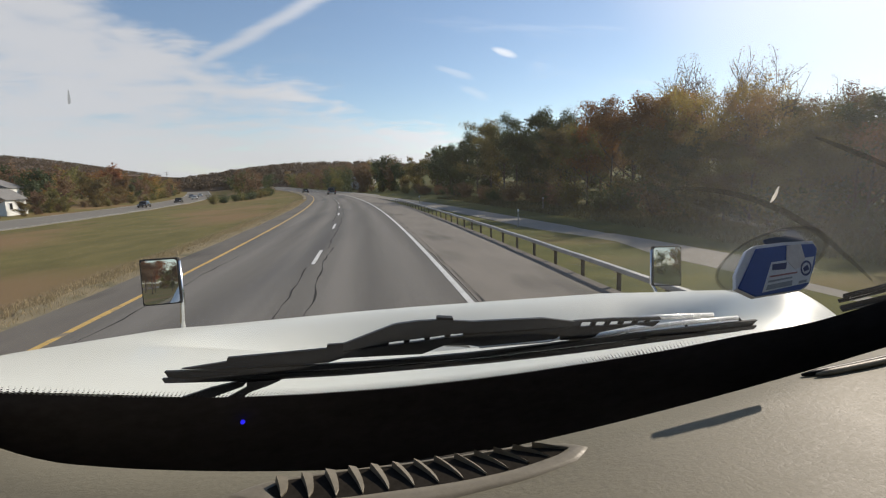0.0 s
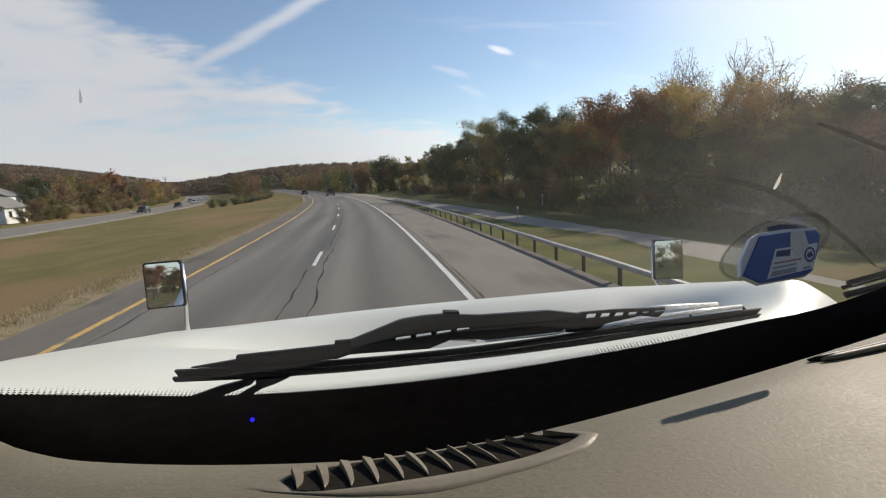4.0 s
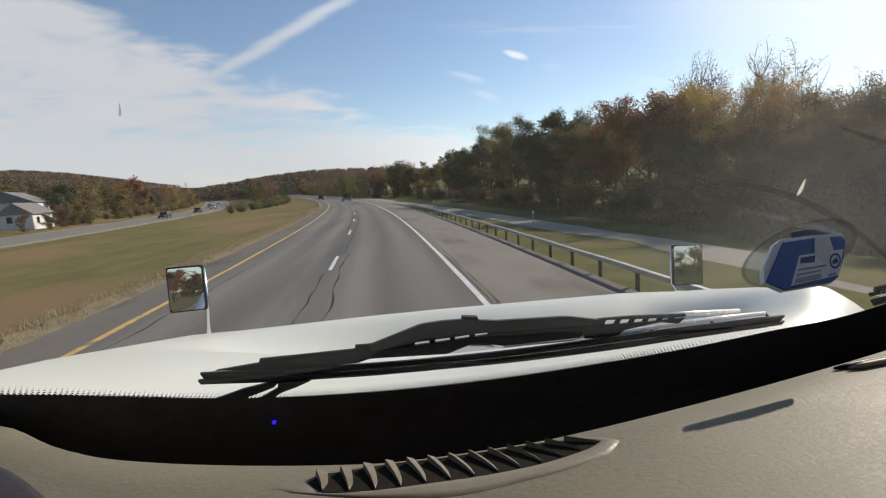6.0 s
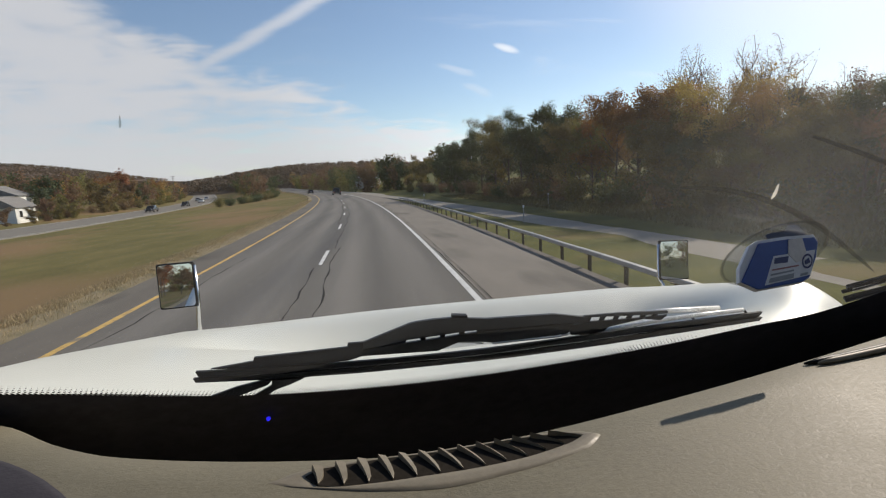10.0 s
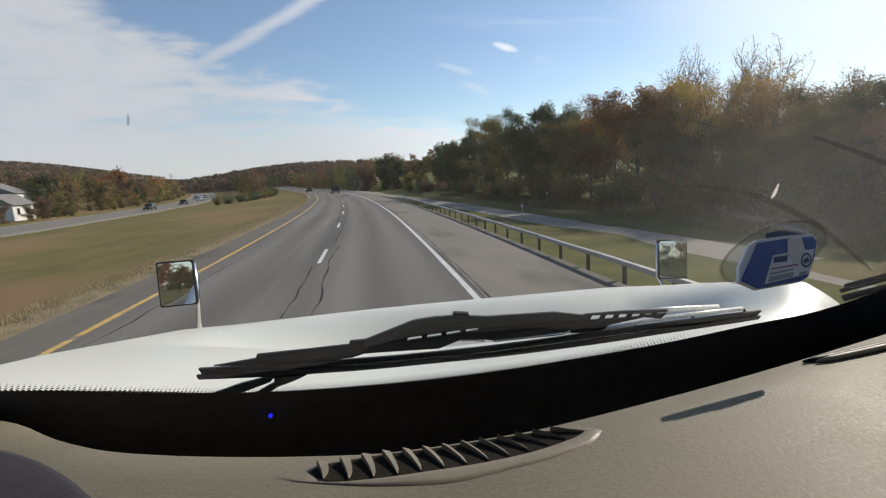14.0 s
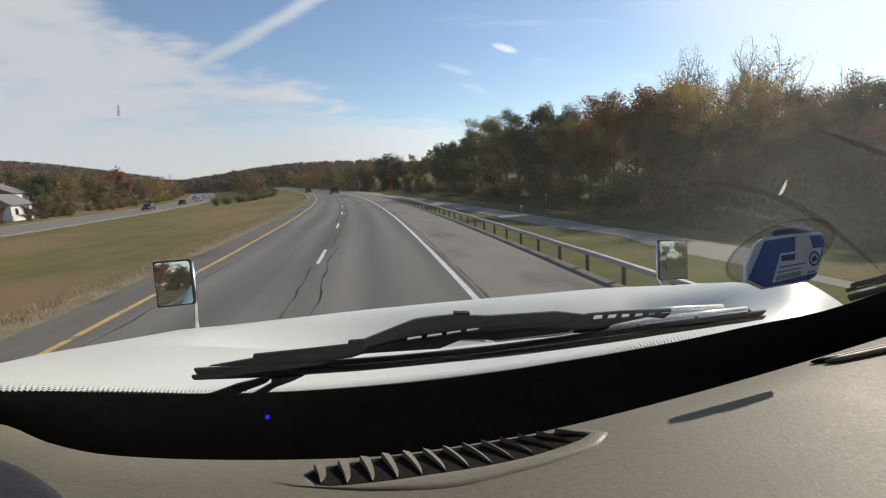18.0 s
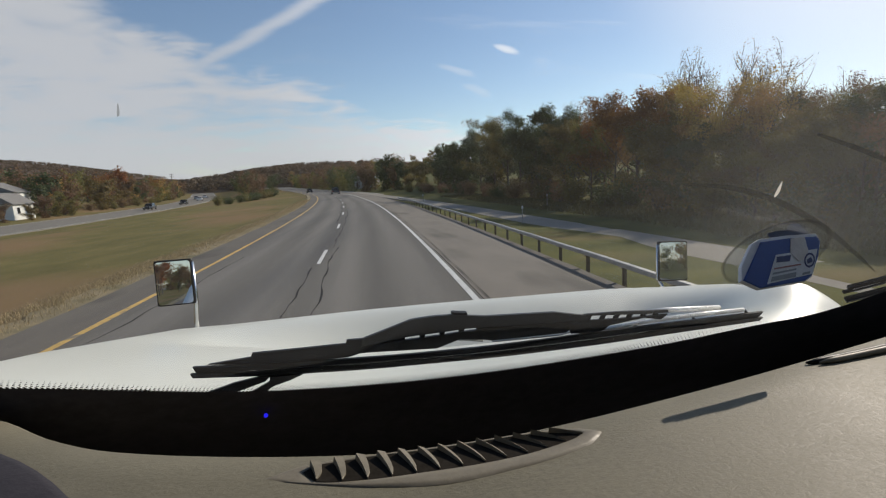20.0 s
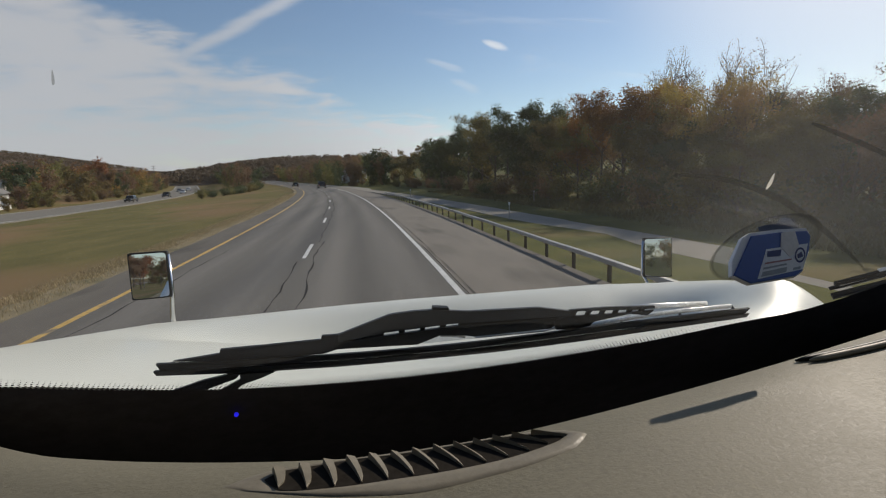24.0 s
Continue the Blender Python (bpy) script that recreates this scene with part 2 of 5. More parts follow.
M_SHOULDER = surface("worn_shoulder_asphalt", (0.17, 0.152, 0.13), (0.24, 0.215, 0.185), 1.2, 0.9, 0.3, fine=50, stretch=(1, 0.3, 1), spot=((0.13, 0.118, 0.102), 0.5, 0.55), spec=0.2)
M_SHOULDER_INNER = surface("dark_worn_shoulder_asphalt", (0.115, 0.103, 0.090), (0.170, 0.153, 0.132), 1.2, 0.9, 0.3, fine=50, stretch=(1, 0.3, 1), spot=((0.095, 0.086, 0.076), 0.6, 0.55), spec=0.2)
M_RAMP = surface("pale_ramp_asphalt", (0.235, 0.215, 0.185), (0.305, 0.28, 0.245), 1.0, 0.95, 0.2, fine=40, spec=0.1)
M_OPPOSITE = surface("grey_tan_asphalt", (0.17, 0.157, 0.136), (0.245, 0.226, 0.196), 1.0, 0.95, 0.2, fine=40, spec=0.1)
M_TAR = surface("crack_sealing_tar", (0.022, 0.021, 0.02), (0.045, 0.044, 0.042), 5, 0.9, 0.1, spec=0.1)
M_WHITE_LINE = surface("white_road_paint", (0.45, 0.45, 0.43), (0.72, 0.72, 0.70), 3.0, 0.7, 0.15, fine=20)
M_YELLOW_LINE = surface("yellow_road_paint", (0.46, 0.29, 0.07), (0.66, 0.43, 0.13), 3.0, 0.7, 0.15, fine=20, spot=((0.20, 0.165, 0.11), 2.2, 0.57))
M_GROUND = surface("autumn_grass_ground", (0.096, 0.090, 0.030), (0.200, 0.163, 0.064), 0.42, 0.95, 0.9, fine=32, stretch=(1, 0.6, 1), spot=((0.215, 0.142, 0.072), 0.08, 0.47), spec=0.08)
# the shade at the wood's foot is put into this blade colour
M_BANK_GRASS = surface("shade_toned_bank_grass", (0.06, 0.065, 0.024), (0.14, 0.115, 0.05), 0.6, 0.85, 0.0, island=0.35, through_light=0.3)
M_VERGE = surface("dry_verge_soil", (0.165, 0.132, 0.070), (0.29, 0.225, 0.125), 0.5, 0.95, 0.06, fine=30, spot=((0.125, 0.108, 0.050), 0.9, 0.52))
M_GREEN_VERGE = surface("green_verge_grass", (0.054, 0.063, 0.020), (0.145, 0.138, 0.045), 0.5, 0.95, 0.9, fine=32, spot=((0.165, 0.125, 0.058), 0.16, 0.56), spec=0.08)
M_DRY_GRASS = surface("dry_grass_blades", (0.30, 0.232, 0.125), (0.47, 0.365, 0.21), 0.7, 0.85, 0.0, island=0.3, through_light=0.25)
M_BARK = surface("grey_brown_bark", (0.055, 0.043, 0.034), (0.13, 0.105, 0.085), 6, 0.95, 0.5, stretch=(1, 1, 0.25))
M_LEAF_RUST = surface("rust_leaves", (0.20, 0.082, 0.030), (0.33, 0.140, 0.048), 0.8, 0.75, 0.0, island=0.26, random_tint=0.018, through_light=0.46)
M_LEAF_GOLD = surface("yellow_brown_leaves", (0.33, 0.21, 0.06), (0.50, 0.345, 0.11), 0.8, 0.75, 0.0, island=0.26, random_tint=0.02, through_light=0.46)
M_LEAF_OLIVE = surface("olive_leaves", (0.13, 0.115, 0.038), (0.245, 0.195, 0.065), 0.8, 0.75, 0.0, island=0.26, random_tint=0.025, through_light=0.46)
M_LEAF_GREEN = surface("dark_green_leaves", (0.045, 0.065, 0.022), (0.095, 0.115, 0.04), 0.8, 0.7, 0.0, island=0.26, random_tint=0.015, through_light=0.36)
M_LEAF_BROWN = surface("brown_leaves", (0.15, 0.092, 0.05), (0.25, 0.155, 0.085), 0.8, 0.8, 0.0, island=0.26, random_tint=0.012, through_light=0.46)
M_NEEDLE = surface("conifer_needles", (0.028, 0.045, 0.022), (0.06, 0.082, 0.038), 2, 0.7, 0.0, island=0.35, through_light=0.1)
M_WOODS = surface("far_autumn_woods", (0.115, 0.088, 0.064), (0.185, 0.128, 0.088), 0.012, 0.95, 0.0, fine=5, random_tint=0.015, through_light=0.35)
M_WHITE_PAINT = surface("white_truck_paint", (0.605, 0.612, 0.555), (0.66, 0.667, 0.61), 3.0, 0.42, 0.02, fine=30, coat=0.08, spot=((0.60, 0.59, 0.53), 26.0, 0.66))
M_BLACK_RUBBER = surface("black_rubber", (0.008, 0.008, 0.008), (0.016, 0.016, 0.016), 20, 0.65, 0.1, spec=0.25)
M_BLACK_PLASTIC = surface("black_plastic", (0.004, 0.004, 0.005), (0.008, 0.008, 0.009), 15, 0.5, 0.05, spec=0.2)
# lighter copy of the black plastic, for wiper parts lit by the sky
M_WIPER_LIT = surface("lit_grey_wiper_plastic", (0.018, 0.019, 0.020), (0.036, 0.038, 0.039), 18, 0.45, 0.05, spec=0.3)
M_WIPER_SILVER = surface("bright_bare_metal", (0.82, 0.82, 0.80), (0.92, 0.92, 0.90), 40, 0.25, 0.05, metal=0.15, fine=6)
M_WIPER_TAN = surface("dusty_tan_plastic", (0.22, 0.20, 0.14), (0.30, 0.27, 0.19), 30, 0.7, 0.05)
M_FRIT = surface("black_ceramic_edge", (0.052, 0.049, 0.056), (0.085, 0.08, 0.09), 4, 0.8, 0.0, spec=0.05)
M_DASH = surface("grained_grey_dash_vinyl", (0.134, 0.123, 0.088), (0.192, 0.178, 0.130), 5, 0.60, 0.14, fine=30, stretch=(1, 1.6, 1), spot=((0.222, 0.206, 0.154), 2.6, 0.54), spec=0.2)
M_CORNER = surface("blue_black_corner", (0.022, 0.021, 0.027), (0.036, 0.034, 0.042), 14, 0.8, 0.1, spec=0.2)
M_VENT = surface("grey_vent_plastic", (0.165, 0.146, 0.108), (0.205, 0.183, 0.138), 20, 0.5, 0.05, spec=0.3)
M_DUCT = surface("unlit_duct_black", (0.020, 0.018, 0.015), (0.034, 0.030, 0.026), 20, 0.95, 0.0, spec=0.0)
M_LINER = surface("dark_cab_lining", (0.03, 0.029, 0.028), (0.05, 0.048, 0.046), 12, 0.9, 0.2)
M_STEEL = surface("galvanised_steel", (0.30, 0.295, 0.285), (0.45, 0.44, 0.42), 4, 0.55, 0.1, metal=0.6, spot=((0.30, 0.22, 0.15), 1.2, 0.62))
M_POST = surface("weathered_steel_post", (0.10, 0.075, 0.055), (0.20, 0.15, 0.11), 8, 0.7, 0.2, metal=0.3)
M_CHROME = surface("polished_chrome", (0.62, 0.62, 0.62), (0.72, 0.72, 0.72), 8, 0.14, 0.0, metal=1.0)
M_MIRROR = bpy.data.materials.new("mirror_silver")
M_MIRROR.use_nodes = True
for key, v in (("Base Color", (0.56, 0.62, 0.72, 1)), ("Metallic", 1.0), ("Roughness", 0.0)):
    M_MIRROR.node_tree.nodes["Principled BSDF"].inputs[key].default_value = v
M_BLUE = surface("blue_plastic", (0.012, 0.045, 0.22), (0.018, 0.06, 0.28), 12, 0.35, 0.03)
M_LABEL = surface("white_printed_label", (0.60, 0.61, 0.62), (0.72, 0.72, 0.73), 30, 0.5, 0.02)
M_LABEL_GREY = surface("grey_print", (0.20, 0.22, 0.24), (0.30, 0.32, 0.33), 30, 0.5, 0.0)
M_LABEL_RED = surface("red_print", (0.26, 0.10, 0.10), (0.33, 0.14, 0.13), 30, 0.5, 0.0)
M_LABEL_NAVY = surface("navy_print", (0.015, 0.02, 0.09), (0.03, 0.035, 0.13), 30, 0.5, 0.0)
M_MOUNT = surface("dark_blue_mount_plastic", (0.012, 0.022, 0.055), (0.03, 0.045, 0.09), 20, 0.5, 0.05)
M_TAPE = surface("translucent_tape", (0.55, 0.50, 0.46), (0.68, 0.63, 0.58), 20, 0.4, 0.05)
M_LED = surface("blue_light_reflection", (0.01, 0.01, 0.6), (0.02, 0.02, 0.9), 1, 0.4, 0.0, glow=1.0)
M_CAR_DARK = surface("dark_car_paint", (0.018, 0.018, 0.022), (0.03, 0.03, 0.036), 5, 0.25, 0.0, coat=0.6)
M_CAR_WHITE = surface("white_car_paint", (0.68, 0.68, 0.68), (0.76, 0.76, 0.76), 5, 0.3, 0.0, coat=0.5)
M_CAR_SILVER = surface("silver_car_paint", (0.32, 0.33, 0.34), (0.40, 0.41, 0.42), 5, 0.3, 0.0, metal=0.5, coat=0.5)
M_CAR_GLASS = surface("dark_car_glass", (0.01, 0.012, 0.014), (0.02, 0.022, 0.025), 3, 0.06, 0.0)
M_TAIL = surface("red_lamp_glass", (0.35, 0.012, 0.012), (0.5, 0.02, 0.02), 10, 0.2, 0.0)
M_WALL_WHITE = surface("white_siding", (0.55, 0.55, 0.53), (0.68, 0.68, 0.66), 1.5, 0.8, 0.1, stretch=(1, 1, 6))
M_ROOF = surface("grey_shingle_roof", (0.13, 0.125, 0.12), (0.22, 0.21, 0.20), 3, 0.9, 0.2)
M_SIGN_YELLOW = surface("amber_sign_sheet", (0.62, 0.30, 0.02), (0.72, 0.38, 0.03), 4, 0.5, 0.0)
M_SIGN_GREEN = surface("green_sign_sheet", (0.01, 0.16, 0.09), (0.015, 0.21, 0.12), 4, 0.5, 0.0)
M_POLE_WOOD = surface("creosoted_pole_wood", (0.06, 0.05, 0.04), (0.11, 0.09, 0.075), 4, 0.9, 0.3, stretch=(1, 1, 0.2))
M_MARK_REFLECTION = pane_material("glass_mark_and_reflection", 0.02, (0.58, 0.58, 0.56))
M_DARK_OVAL = pane_material("dark_oval_tint", 0.015, (0.60, 0.64, 0.66))
M_SPLAT = surface("dried_insect_splat", (0.45, 0.43, 0.36), (0.62, 0.60, 0.52), 40, 0.8, 0.0, through_light=0.8)
M_GLASS = pane_material("dusty_windscreen_glass", 0.024, (0.96, 0.985, 0.97), 3.2)


# ---- mesh helpers ----
def mesh_part(name, verts, faces, material, parent=None, label="", smooth=False):
    me = bpy.data.meshes.new(name)
    me.from_pydata([tuple(v) for v in verts], [], [tuple(f) for f in faces])
    me.materials.append(material)
    if smooth:
        me.polygons.foreach_set("use_smooth", [True] * len(me.polygons))
    me.update()
    ob = new(name, me)
    ob.parent = parent
    if label:
        ob["label"] = label
    return ob


def part(name, bm, material, parent, label="", smooth=False):
    me = bpy.data.meshes.new(name)
    bmesh.ops.recalc_face_normals(bm, faces=bm.faces)
    bm.to_mesh(me)
    bm.free()
    me.materials.append(material)
    if smooth:
        me.polygons.foreach_set("use_smooth", [True] * len(me.polygons))
    ob = new(name, me)
    ob.parent = parent
    if label:
        ob["label"] = label
    return ob


def thing(name, at=(0, 0, 0), label="", category="", group="", kind="", turn=0.0):
    ob = new(name)
    ob.empty_display_size = 0.2
    ob.matrix_basis = pose(*at, 0, 0, turn)
    return tagged(ob, label, category, group, kind)


def box(bm, size, centre, bevel=0.0, turn=None, segments=2):
    made = bmesh.ops.create_cube(bm, size=1.0)
    vs = made["verts"]
    bmesh.ops.scale(bm, vec=size, verts=vs)
    if bevel:
        es = list({e for v in vs for e in v.link_edges})
        r = bmesh.ops.bevel(bm, geom=es, offset=bevel, segments=segments, profile=0.7, affect="EDGES")
        vs = list({v for f in r["faces"] for v in f.verts} | {v for v in vs if v.is_valid})
    m = Matrix.Translation(centre) @ (turn.to_4x4() if turn else Matrix.Identity(4))
    bmesh.ops.transform(bm, matrix=m, verts=vs)
    return bm


def boxed(size, centre, bevel=0.0, turn=None):
    return box(bmesh.new(), size, centre, bevel, turn)


def bar(bm, p0, p1, wide, thick, normal, bevel=0.0):
    """A bar from p0 to p1, wide across and thick along the normal."""
    p0, p1, n = Vector(p0), Vector(p1), Vector(normal).normalized()
    x = (p1 - p0)
    length = x.length
    x.normalize()
    y = n.cross(x).normalized()
    n = x.cross(y)
    m = Matrix((x, y, n)).transposed()
    return box(bm, (length, wide, thick), (p0 + p1) / 2, bevel, m)


def tube_data(points, radii, sides=8, closed=False):
    pts = [Vector(p) for p in points]
    verts, faces = [], []
    prev = None
    for i, p in enumerate(pts):
        d = (pts[min(i + 1, len(pts) - 1)] - pts[max(i - 1, 0)])
        if closed:
            d = pts[(i + 1) % len(pts)] - pts[i - 1]
        d.normalize()
        a = prev if prev is not None else (Vector((0, 0, 1)) if abs(d.z) < 0.9 else Vector((1, 0, 0)))
        u = d.cross(a).normalized()
        w = u.cross(d).normalized()
        prev = w
        r = radii[i] if isinstance(radii, (list, tuple)) else radii
        for k in range(sides):
            t = 2 * math.pi * k / sides
            verts.append(p + u * (r * math.cos(t)) + w * (r * math.sin(t)))
    rings = len(pts)
    for i in range(rings if closed else rings - 1):
        j = (i + 1) % rings
        for k in range(sides):
            l = (k + 1) % sides
            faces.append((i * sides + k, i * sides + l, j * sides + l, j * sides + k))
    if not closed:
        faces.append(tuple(range(sides))[::-1])
        faces.append(tuple((rings - 1) * sides + k for k in range(sides)))
    return verts, faces


def tube(name, points, radii, material, parent, sides=8, closed=False, label=""):
    v, f = tube_data(points, radii, sides, closed)
    return mesh_part(name, v, f, material, parent, label, True)


def profile(x, knots):
    """A smooth line through a few (x, value) knots, held level beyond its ends."""
    if x <= knots[0][0]:
        return knots[0][1]
    if x >= knots[-1][0]:
        return knots[-1][1]
    i = max(k for k in range(len(knots) - 1) if knots[k][0] <= x)

    def slope(k):
        a, b = knots[max(k - 1, 0)], knots[min(k + 1, len(knots) - 1)]
        return (b[1] - a[1]) / (b[0] - a[0])

    (x0, y0), (x1, y1) = knots[i], knots[i + 1]
    h = x1 - x0
    t = (x - x0) / h
    return y0 * (1 + 2 * t) * (1 - t) ** 2 + y1 * t * t * (3 - 2 * t) + h * (slope(i) * t * (1 - t) ** 2 + slope(i + 1) * t * t * (t - 1))


def grid_faces(n, m):
    return [(i * m + j, (i + 1) * m + j, (i + 1) * m + j + 1, i * m + j + 1) for i in range(n - 1) for j in range(m - 1)]


# ---- the lie of the land: across (metres right of the camera's line) and along the road, which bends gently left ----
def bend(y):
    y = max(-80.0, min(y, 260.0)) if y < 260 else y
    return -y * y / 1500.0 if y < 260 else -260 * 260 / 1500.0 - (y - 260) * 520 / 1500.0


ACROSS = (-900, -300, -120, -70, -54, -52, -38, -36, -30, -20, -10, -7.6, -6.9, 4.9, 5.7, 10, 11, 16, 20, 30, 50, 110, 300, 900)
LEVEL = (14, 8, 2.0, 0.0, -1.25, -1.42, -1.42, -1.35, -0.85, -0.80, -0.40, -0.05, -0.09, -0.09, -0.28, -0.40, -0.42, -0.42, -0.3, 0.5, 2.5, 6, 12, 20)


def level(d, y=0.0):
    z = float(np.interp(d, ACROSS, LEVEL))
    if y > 150:
        z += (y - 150) ** 2 * 0.00008 if y < 400 else 5 + (y - 400) * 0.02
    return z


def road_rise(y):
    return 0.0 if y < 150 else ((y - 150) ** 2 * 0.00008 if y < 400 else 5 + (y - 400) * 0.02)


def at(d, y, up=0.0):
    """The place d metres across and y metres along, on the ground."""
    return Vector((d + bend(y), y, level(d, y) + up))


def ribbon(name, d0, d1, y0, y1, material, top=0.0, thick=0.08, step=4.0, parent=None, label="", wander=0.0, seed=0):
    """A strip of paving that follows the road, with its own thickness."""
    n = max(2, int((y1 - y0) / step) + 1)
    rng = random.Random(seed)
    verts, faces, across = [], [], []
    for i in range(n):
        y = y0 + (y1 - y0) * i / (n - 1)
        a = d0(y) if callable(d0) else d0
        b = d1(y) if callable(d1) else d1
        w0, w1 = (rng.uniform(-wander, wander), rng.uniform(-wander, wander)) if wander else (0, 0)
        z = (top(y) if callable(top) else top) + road_rise(y)
        for d, zz in ((a + w0, z), (b + w1, z), (b + w1, z - thick), (a + w0, z - thick)):
            verts.append((d + bend(y), y, zz))
            across.append(d)
    for i in range(n - 1):
        for k in range(4):
            l = (k + 1) % 4
            faces.append((i * 4 + k, i * 4 + l, (i + 1) * 4 + l, (i + 1) * 4 + k))
    faces.append((0, 1, 2, 3))
    faces.append(((n - 1) * 4 + 3, (n - 1) * 4 + 2, (n - 1) * 4 + 1, (n - 1) * 4))
    ob = mesh_part(name, verts, [f[::-1] for f in faces], material, parent, label)
    ob.data.attributes.new("across", "FLOAT", "POINT").data.foreach_set("value", across)
    return ob


def ground_sheet():
    ys = list(np.concatenate([np.linspace(-400, -60, 12), np.linspace(-55, 120, 60), np.linspace(125, 500, 50), np.linspace(560, 2600, 20)]))
    ds = sorted(set(list(ACROSS) + list(np.linspace(-34, -8, 24)) + list(np.linspace(6, 30, 20)) + list(np.linspace(-110, -55, 10)) + list(np.linspace(35, 100, 10)) + [-2500, 2500]))
    verts = []
    for y in ys:
        for d in ds:
            z = level(d, y)
            if d < -8 or d > 6:
                z += 0.10 * noise.noise(Vector((d * 0.16, y * 0.12, 0.3))) * (1 if abs(d) < 60 else 4)
            verts.append((d + bend(y), y, z))
    sheet = mesh_part("ground", verts, [f[::-1] for f in grid_faces(len(ys), len(ds))], M_GROUND, None, "", True)
    # greener grass between carriageway and wood, its colour darkened for the trees' shade
    sheet.data.materials.append(M_GREEN_VERGE)
    sheet.data.polygons.foreach_set("material_index", [1 if d >= 4.9 else 0 for _ in range(len(ys) - 1) for d in ds[:-1]])
    return tagged(sheet, "rolling grass ground of the highway verge in autumn", "ground", kind="structure")


ground = ground_sheet()

# ---- paving ----
road = ribbon("road", -5.75, 2.15, -320, 420, M_ASPHALT, 0.0, 0.3)
tagged(road, "grey asphalt carriageway with sealed cracks", "road", kind="structure")
shoulder = ribbon("shoulder_inner", -7.0, -5.754, -320, 420, M_SHOULDER_INNER, -0.012, 0.25, wander=0.05, seed=3)
tagged(shoulder, "worn brownish asphalt inner shoulder", "shoulder", kind="structure")
shoulder = ribbon("shoulder_outer", 2.154, 4.95, -320, 420, M_SHOULDER, -0.012, 0.25, wander=0.04, seed=4)
tagged(shoulder, "pale worn asphalt outer shoulder", "shoulder", kind="structure")
ramp_in = lambda y: 10.5 - 0.062 * max(0.0, y - 12) if y < 104 else 5.3
ramp_out = lambda y: 13.0 - 0.060 * max(0.0, y - 12) if y < 104 else 8.88
slip_road = ribbon("road_slip", ramp_in, ramp_out, -320, 400, M_RAMP, lambda y: -0.385 + min(1.0, max(0.0, (y - 30) / 75)) * 0.36, 0.5)
tagged(slip_road, "pale asphalt slip road that joins the highway", "road", kind="structure")
opposite = ribbon("road_opposite", -52, -39, -320, 420, M_OPPOSITE, -1.30, 0.3)
tagged(opposite, "pale asphalt of the opposite carriageway", "road", kind="structure")

line_edge = ribbon("edge_line", 1.92, 2.06, -300, 400, M_WHITE_LINE, 0.006, 0.003, wander=0.006, seed=5)
tagged(line_edge, "worn white painted edge line", "road marking", kind="structure")
line_yellow = ribbon("yellow_line", -5.68, -5.54, -300, 400, M_YELLOW_LINE, 0.006, 0.003, 1.1, wander=0.016, seed=6)
tagged(line_yellow, "worn yellow painted edge line", "road marking", kind="structure")
tagged(ribbon("edge_line", 8.36, 8.48, 104, 398, M_WHITE_LINE, -0.008, 0.003, wander=0.006, seed=7), "worn white edge line of the joining lane", "road marking", kind="structure")
dashes = thing("lane_line", (0, 0, 0), "broken white lane line on the asphalt", "road marking", kind="structure")
for k in range(-16, 30):
    y0 = 15.2 + 12.2 * k
    ribbon("dash", -1.93, -1.81, y0, y0 + 3.2, M_WHITE_LINE, 0.006, 0.003, 0.8, dashes, wander=0.008, seed=30 + k)
for d0, d1 in ((-39.7, -39.55), (-51.6, -51.45)):
    tagged(ribbon("edge_line", d0, d1, -300, 400, M_WHITE_LINE, -1.29, 0.003), "white edge line of the opposite carriageway", "road marking", kind="structure")


def tar_crack(d, y0, y1, wide, sway, seed, skew=0.0):
    rng = random.Random(seed)
    off = [0.0]
    n = int((y1 - y0) / 0.35) + 2
    for _ in range(n):
        off.append(off[-1] * 0.94 + rng.uniform(-sway, sway))
    f = lambda y, s: d + skew * (y - y0) + off[min(n, int((y - y0) / 0.35))] + s * wide * (0.5 + 0.3 * math.sin(y * 2.3 + seed))
    ob = ribbon("tar_seam", lambda y: f(y, -1), lambda y: f(y, 1), y0, y1, M_TAR, 0.005, 0.003, 0.35)
    return tagged(ob, "black tar sealing along a crack in the asphalt", "tar seam", "tar seams on the road", kind="structure")


tar_crack(-1.95, 4, 14.6, 0.03, 0.03, 1)
tar_crack(-1.35, 4, 19.0, 0.035, 0.04, 2, -0.012)
tar_crack(-1.62, 19, 60, 0.03, 0.04, 3)
tar_crack(-5.0, 3, 18, 0.025, 0.05, 4)
tar_crack(2.3, -10, 60, 0.013, 0.015, 5)
tar_crack(-2.1, 31, 120, 0.04, 0.04, 6)
# dry soil and litter along the grass; a dark strip painting the guardrail's shadow
tagged(ribbon("verge_inner", -7.75, -7.004, -200, 200, M_VERGE, -0.03, 0.3, 0.6, wander=0.26, seed=8), "strip of dry soil and straw beside the paving", "verge", kind="structure")
tagged(ribbon("verge_outer", 4.954, 5.42, -60, 110, M_SHOULDER_INNER, -0.03, 0.5, 1.0, wander=0.02, seed=9), "dark strip painted for the shadow under the guardrail", "verge", kind="structure")

# ---- the truck: white conventional tractor, seen from its dashboard ----
truck = thing("truck", (0, 0, 0), "white conventional truck with a long hood on the highway", "truck")
MID = 0.3                                 # the truck's middle line


def smooth_step(a, b, x):
    t = max(0.0, min(1.0, (x - a) / (b - a)))
    return t * t * (3 - 2 * t)


def hood_centre(y):
    # shallow bowl behind the crest, then the nose falls away
    z = 2.085 + 0.12 * max(0.0, 1.16 - y) - 0.235 * smooth_step(1.16, 1.52, y) + 0.165 * smooth_step(1.47, 1.84, y)
    over = max(0.0, y - 1.86)
